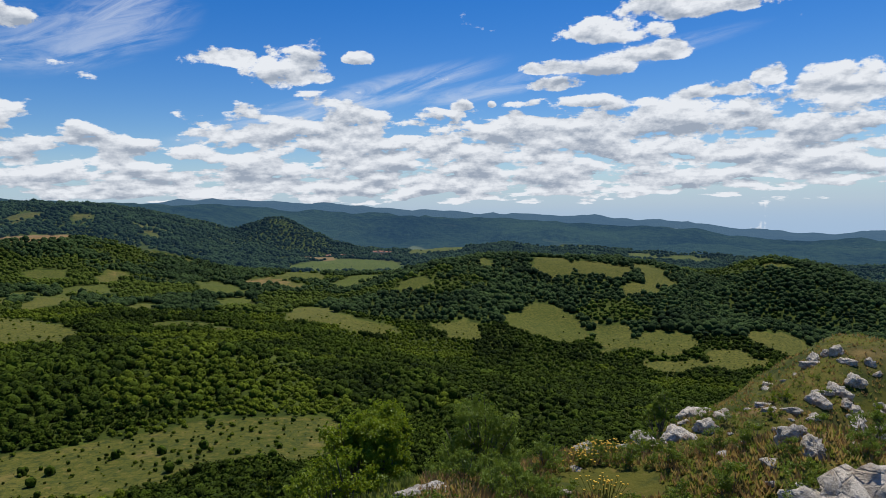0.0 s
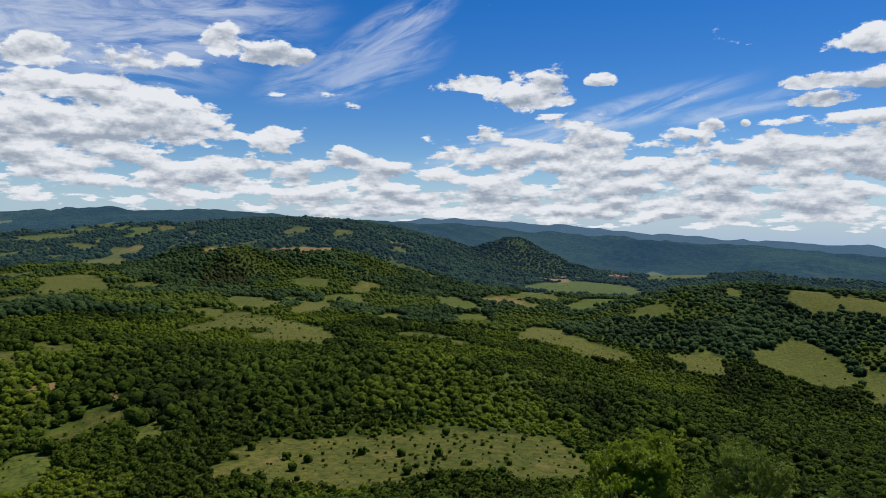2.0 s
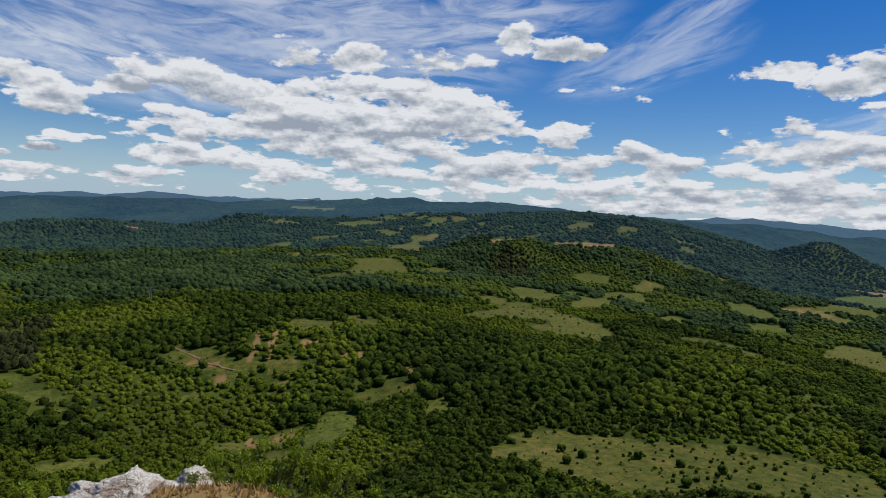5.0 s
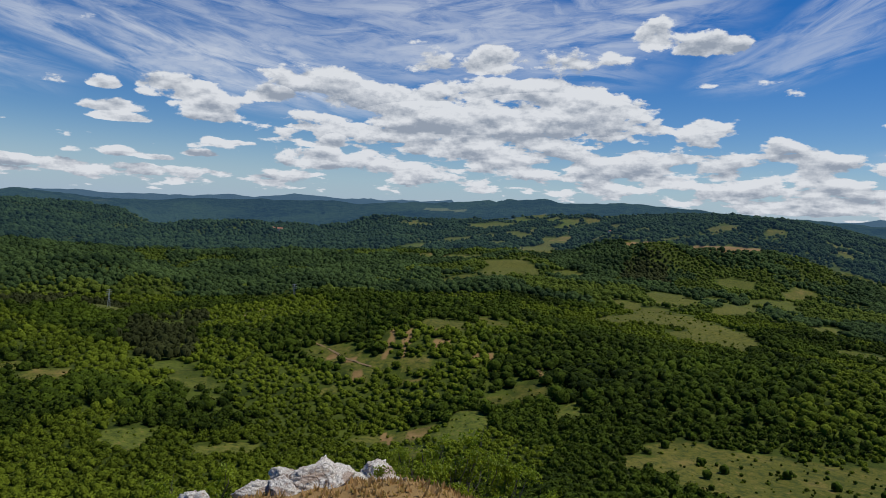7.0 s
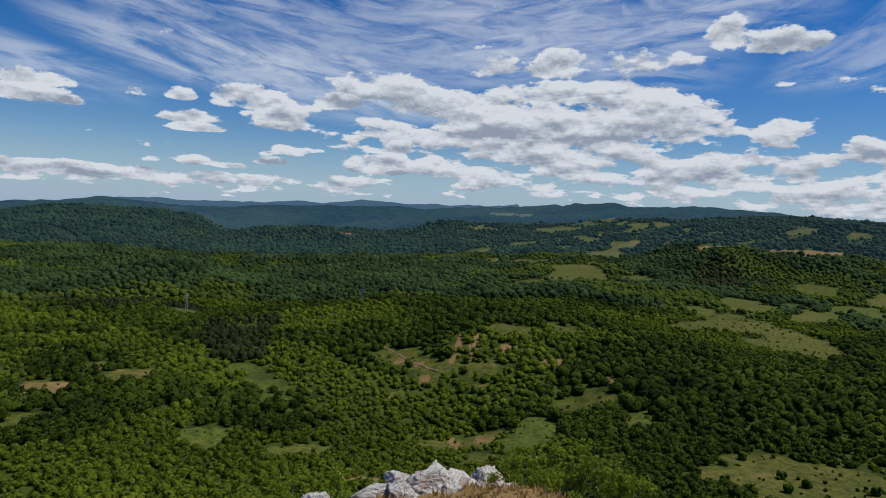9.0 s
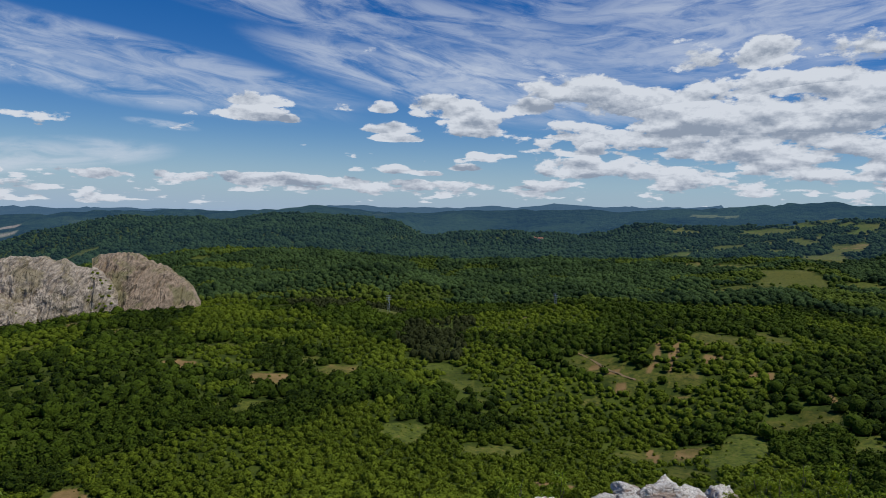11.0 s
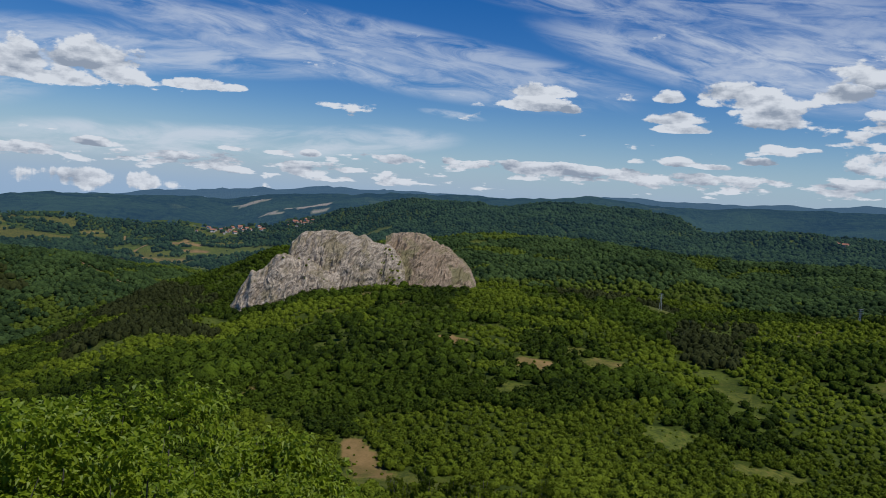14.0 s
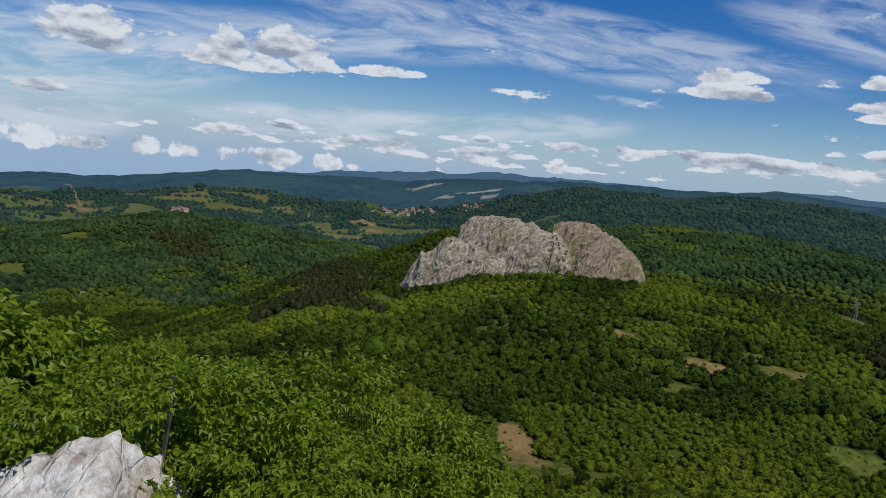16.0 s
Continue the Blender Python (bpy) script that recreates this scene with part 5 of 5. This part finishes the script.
# the white ledge in front of the drop
LEDGE = "bright white weathered limestone block on the ledge over the drop"
for row in (
    (0, 79.8, 12.2, 0.62, (1.0, 0.8, 0.85), 10, 0.75), (1, 81.5, 12.0, 0.5, (1.0, 0.8, 0.8), 80, 0.5), (2, 73.6, 12.6, 0.42, (0.9, 0.8, 0.9), 30, 0.85),
    (3, 70.6, 12.9, 0.62, (1.1, 0.8, 0.8), 150, 0.8), (4, 68.9, 12.6, 0.5, (1.2, 0.7, 0.6), 200, 0.7), (0, 66.7, 13.1, 0.6, (0.9, 0.8, 1.0), 100, 0.75),
    (1, 72.3, 11.9, 0.62, (1.1, 0.8, 0.8), 260, 0.6), (2, 70.6, 11.8, 0.5, (1.2, 0.8, 0.8), 320, 0.5), (3, 75.9, 12.0, 0.45, (1.3, 0.8, 0.7), 55, 0.5),
    (4, 74.5, 11.7, 0.45, (1.2, 0.8, 0.7), 5, 0.5), (0, 64.9, 13.0, 0.3, (1.2, 0.8, 0.8), 77, 0.9), (2, 59.0, 10.4, 0.3, (1.2, 0.8, 0.6), 12, 0.5),
):
    rock(WHITE[row[0] % 3], row[1], row[2], row[3] * 0.66, row[4], row[5], row[6] + 0.04, LEDGE, group="white rocks on the ledge")
# the white crag beside the shrubs
rock(WHITE[1], 134.8, 9.0, 1.0, (1.15, 0.9, 1.0), 35, 0.85, "large white limestone block with rusty stains beside the shrubs", group="white rocks by the shrubs")
rock(WHITE[0], 131.8, 8.7, 0.7, (1.2, 0.9, 0.8), 140, 0.15, "white limestone block beside the shrubs", group="white rocks by the shrubs")
rock(WHITE[2], 138.4, 9.6, 0.95, (1.0, 0.9, 1.0), 250, 0.85, "white limestone block beside the shrubs", group="white rocks by the shrubs")
rock(WHITE[0], 136.6, 8.2, 0.7, (1.2, 0.9, 0.8), 300, 0.75, "white limestone block beside the shrubs", group="white rocks by the shrubs")


# ---- grass and flowers ----
def tufts(name, n, b0, b1, r0, r1, tall, mat, seed, label):
    rng = np.random.default_rng(seed)
    r = np.exp(rng.uniform(math.log(r0), math.log(r1), n))
    b = rng.uniform(b0, b1, n)
    x, y = spot(b, r)
    keep = fbm(x, y, 2.5, 3, 15) > -0.45
    x, y = x[keep], y[keep]
    p = np.stack([x, y, relief(x, y) - 0.02], -1)
    vs = []
    for _ in range(6):
        t = rng.uniform(0, 2 * math.pi, len(p))
        d = np.stack([np.cos(t), np.sin(t), 0 * t], -1)
        h = tall * rng.uniform(0.5, 1.3, (len(p), 1))
        root = p + d * rng.uniform(0, 0.06, (len(p), 1))
        side = np.stack([-np.sin(t), np.cos(t), 0 * t], -1) * 0.028
        vs.append(np.stack([root - side, root + side, root + d * h * 0.45 + [0, 0, 1] * h], 1))
    v = np.concatenate(vs).reshape(-1, 3)
    return tagged(mesh_object(name, v, np.arange(len(v)).reshape(-1, 3), mat, False), label, "grass", kind="stuff")


GRASS = leaf_material("meadow_grass", (0.13, 0.16, 0.03), (0.34, 0.33, 0.09), 2.0, 0.8, 0.45, 0.1)
STRAW = leaf_material("dry_grass", (0.40, 0.22, 0.09), (0.62, 0.42, 0.19), 2.0, 0.85, 0.4, 0.1)
tufts("grass", 16000, -42, 12, 5.0, 40, 0.10, GRASS, 3, "green and yellowing grass on the rocky summit slope")
tufts("dry_grass", 12000, -40, 2, 7, 38, 0.13, STRAW, 5, "dry reddish grass on the rocky summit slope")
tufts("ledge_grass", 900, 56, 84, 9, 13.5, 0.1, STRAW, 8, "dry straw-coloured grass on the ledge")
tufts("rim_grass", 900, 112, 142, 7.5, 11, 0.2, GRASS, 9, "grass on the rim beside the shrubs")



def ground_cover(n, b0, b1, r0, r1, seed):
    rng = np.random.default_rng(seed)
    r = np.exp(rng.uniform(math.log(r0), math.log(r1), n))
    b = rng.uniform(b0, b1, n)
    x, y = spot(b, r)
    keep = fbm(x, y, 4.0, 3, 25) > -0.25
    x, y = x[keep], y[keep]
    z = relief(x, y)
    balls = np.stack([x, y, z, np.full(len(x), 0.2), np.full(len(x), 0.16)], -1)
    v, f = foliage(balls, len(x) * 9, 0.085, rng, 5)
    return tagged(mesh_object("ground_plants", v, f, LEAVES_GREY, False), "low broad-leaved plants covering the rocky slope", "plants", kind="stuff")


ground_cover(3200, -42, 8, 5.5, 38, 61)
PETALS = plain_material("yellow_petals", (0.70, 0.38, 0.005), (0.85, 0.52, 0.01), 30.0, 0.6)
HEAD_V, HEAD_F = sphere(1)


def flower_clump(seed, spread, heads, tall):
    rng = np.random.default_rng(seed)
    root = new("yellow_wildflowers")
    stalks, tops = [], []
    for _ in range(heads):
        q = np.array([rng.normal() * spread, rng.normal() * spread, tall * rng.uniform(0.6, 1.15)])
        a = q * [0.7, 0.7, 0]
        stalks.append(tube([a, (a + q) / 2, q], 0.006, 0.004, 3))
        tops.append((HEAD_V * [0.02, 0.02, 0.012] * rng.uniform(0.7, 1.3) + q, HEAD_F))
    s = mesh_object("stalks", *joined(stalks), GRASS)
    t = mesh_object("blossoms", *joined(tops), PETALS, False)
    s.parent = t.parent = root
    tagged(s, kind="stuff")
    tagged(t, kind="stuff")
    return tagged(root, "clump of yellow wildflowers in the grass", "flowers", "wildflower clumps")


clump = flower_clump(4, 0.2, 44, 0.26)
FLOWERS = [(-12.2, 14.8), (-13.5, 15.2), (-11.0, 14.0), (-12.6, 12.6), (-16.2, 17.0), (-20.4, 18.0), (-21.6, 17.4), (-22.6, 19.0), (-19.0, 16.0), (-13.0, 10.8), (-25.8, 20.0)]
for k, (b, r) in enumerate(FLOWERS):
    m = pose(*on_land(b, r), 0, 0, 70 * k)
    if k == 0:
        clump.matrix_basis = m
    else:
        copy_thing(clump, m)
small = flower_clump(8, 0.13, 18, 0.2)
small.matrix_basis = pose(*on_land(133.8, 8.0))
copy_thing(small, pose(*on_land(131.5, 7.9), 0, 0, 90))


# ---- lone bushes on the clearing ----
bush_shapes = []
for k in range(4):
    v, f = crown_shape(4, 2, np.random.default_rng(300 + k), 1.15)
    ob = mesh_object("juniper_bush", v, f, FOREST, True)
    bush_shapes.append(ob.data)
    bpy.data.objects.remove(ob)
bush_rng = np.random.default_rng(13)
for k in range(190):
    b, r = bush_rng.normal(19, 9), bush_rng.uniform(215, 305)
    ob = new("juniper_bush", bush_shapes[k % 4])
    s = bush_rng.choice([0.5, 0.8, 1.2, 2.0], p=[0.45, 0.35, 0.14, 0.06])
    ob.matrix_basis = pose(*on_land(b, r, 0.1 * s), 0, 0, bush_rng.uniform(0, 360)) @ Matrix.Diagonal((s, s, s * 1.15, 1))
    tagged(ob, "dark green bush standing alone on the dry meadow", "bush", "bushes on the meadow")

# ---- villages ----
PLASTER = plain_material("pale_plaster", (0.50, 0.46, 0.40), (0.66, 0.62, 0.56), 0.8)
TILES = plain_material("red_roof_tiles", (0.26, 0.10, 0.055), (0.38, 0.17, 0.10), 1.5)


def house():
    root = new("village_house")
    w, l, h, top = 4.2, 6.0, 5.0, 8.0
    walls = np.array([(sx * w, sy * l, z) for z in (-2.0, h) for sx, sy in ((-1, -1), (1, -1), (1, 1), (-1, 1))] + [(0, -l, top - 0.2), (0, l, top - 0.2)], float)
    quads = [(0, 1, 5, 4), (1, 2, 6, 5), (2, 3, 7, 6), (3, 0, 4, 7)]
    tri = [(4, 5, 8), (6, 7, 9)]
    me = bpy.data.meshes.new("wall")
    me.from_pydata(walls.tolist(), [], quads + tri)
    me.materials.append(PLASTER)
    new("wall", me).parent = root
    e, o = 0.7, 0.35
    slope = [(-w - e, -l - e, h - 0.5), (0, -l - e, top), (0, l + e, top), (-w - e, l + e, h - 0.5), (w + e, -l - e, h - 0.5), (w + e, l + e, h - 0.5)]
    slab = slope + [(x, y, z - o) for x, y, z in slope]
    faces = [(0, 1, 2, 3), (1, 4, 5, 2), (9, 8, 7, 6), (8, 11, 10, 7), (0, 6, 7, 1), (1, 7, 10, 4), (3, 2, 8, 9), (2, 5, 11, 8), (0, 3, 9, 6), (4, 10, 11, 5)]
    me = bpy.data.meshes.new("roof")
    me.from_pydata(slab, [], faces)
    me.materials.append(TILES)
    new("roof", me).parent = root
    return tagged(root, "small plastered village house with a red tiled roof", "house", "houses of the valley villages")


home = house()
town_rng = np.random.default_rng(21)
first = True
for b0, r0, spread_b, spread_r, n in ((8.0, 2412, 1.0, 40, 26), (4.9, 2490, 0.9, 40, 18), (38.3, 1850, 0.9, 60, 30), (110.5, 2650, 2.4, 60, 30), (106.0, 2680, 0.8, 30, 14), (128.1, 2400, 0.9, 30, 12), (65.2, 2255, 0.8, 30, 8)):
    for _ in range(n):
        b, r = town_rng.normal(b0, spread_b * 0.6), town_rng.normal(r0, spread_r * 0.6)
        s = town_rng.uniform(0.8, 1.35)
        m = pose(*on_land(b, r), 0, 0, town_rng.uniform(0, 360)) @ Matrix.Diagonal((s, s, s, 1))
        if first:
            home.matrix_basis, first = m, False
        else:
            copy_thing(home, m).matrix_basis = m

# ---- masts ----
STEEL = plain_material("galvanised_steel", (0.30, 0.31, 0.32), (0.45, 0.46, 0.47), 4.0, 0.5)


def pylon(b, r, h):
    root = new("power_pylon")
    legs = []
    for sx, sy in ((-1, -1), (1, -1), (1, 1), (-1, 1)):
        legs.append(tube([(sx * 1.1, sy * 1.1, -0.5), (sx * 0.45, sy * 0.45, h * 0.7), (0, 0, h)], 0.16, 0.12, 4))
    for k in range(6):
        z0, z1 = h * 0.13 * k, h * 0.13 * (k + 1)
        w0, w1 = 1.1 - 0.9 * z0 / h, 1.1 - 0.9 * z1 / h
        for s in (-1, 1):
            legs.append(tube([(-w0 * s, -w0, z0), (0, -(w0 + w1) / 2, (z0 + z1) / 2), (w1 * s, -w1, z1)], 0.07, 0.07, 4))
    frame_ob = mesh_object("lattice", *joined(legs), STEEL)
    frame_ob.parent = root
    for z in (0.72, 0.84, 0.95):
        arm = mesh_object("crossarm", *tube([(-2.2, 0, h * z), (0, 0, h * z + 0.15), (2.2, 0, h * z)], 0.13, 0.13, 4), STEEL)
        arm.parent = root
    root.matrix_basis = pose(*on_land(b, r), 0, 0, b)
    return tagged(root, "grey steel lattice power pylon above the trees", "pylon", "pylons on the wooded spurs")


pylon(77.3, 640, 15)
pylon(63.9, 625, 13)
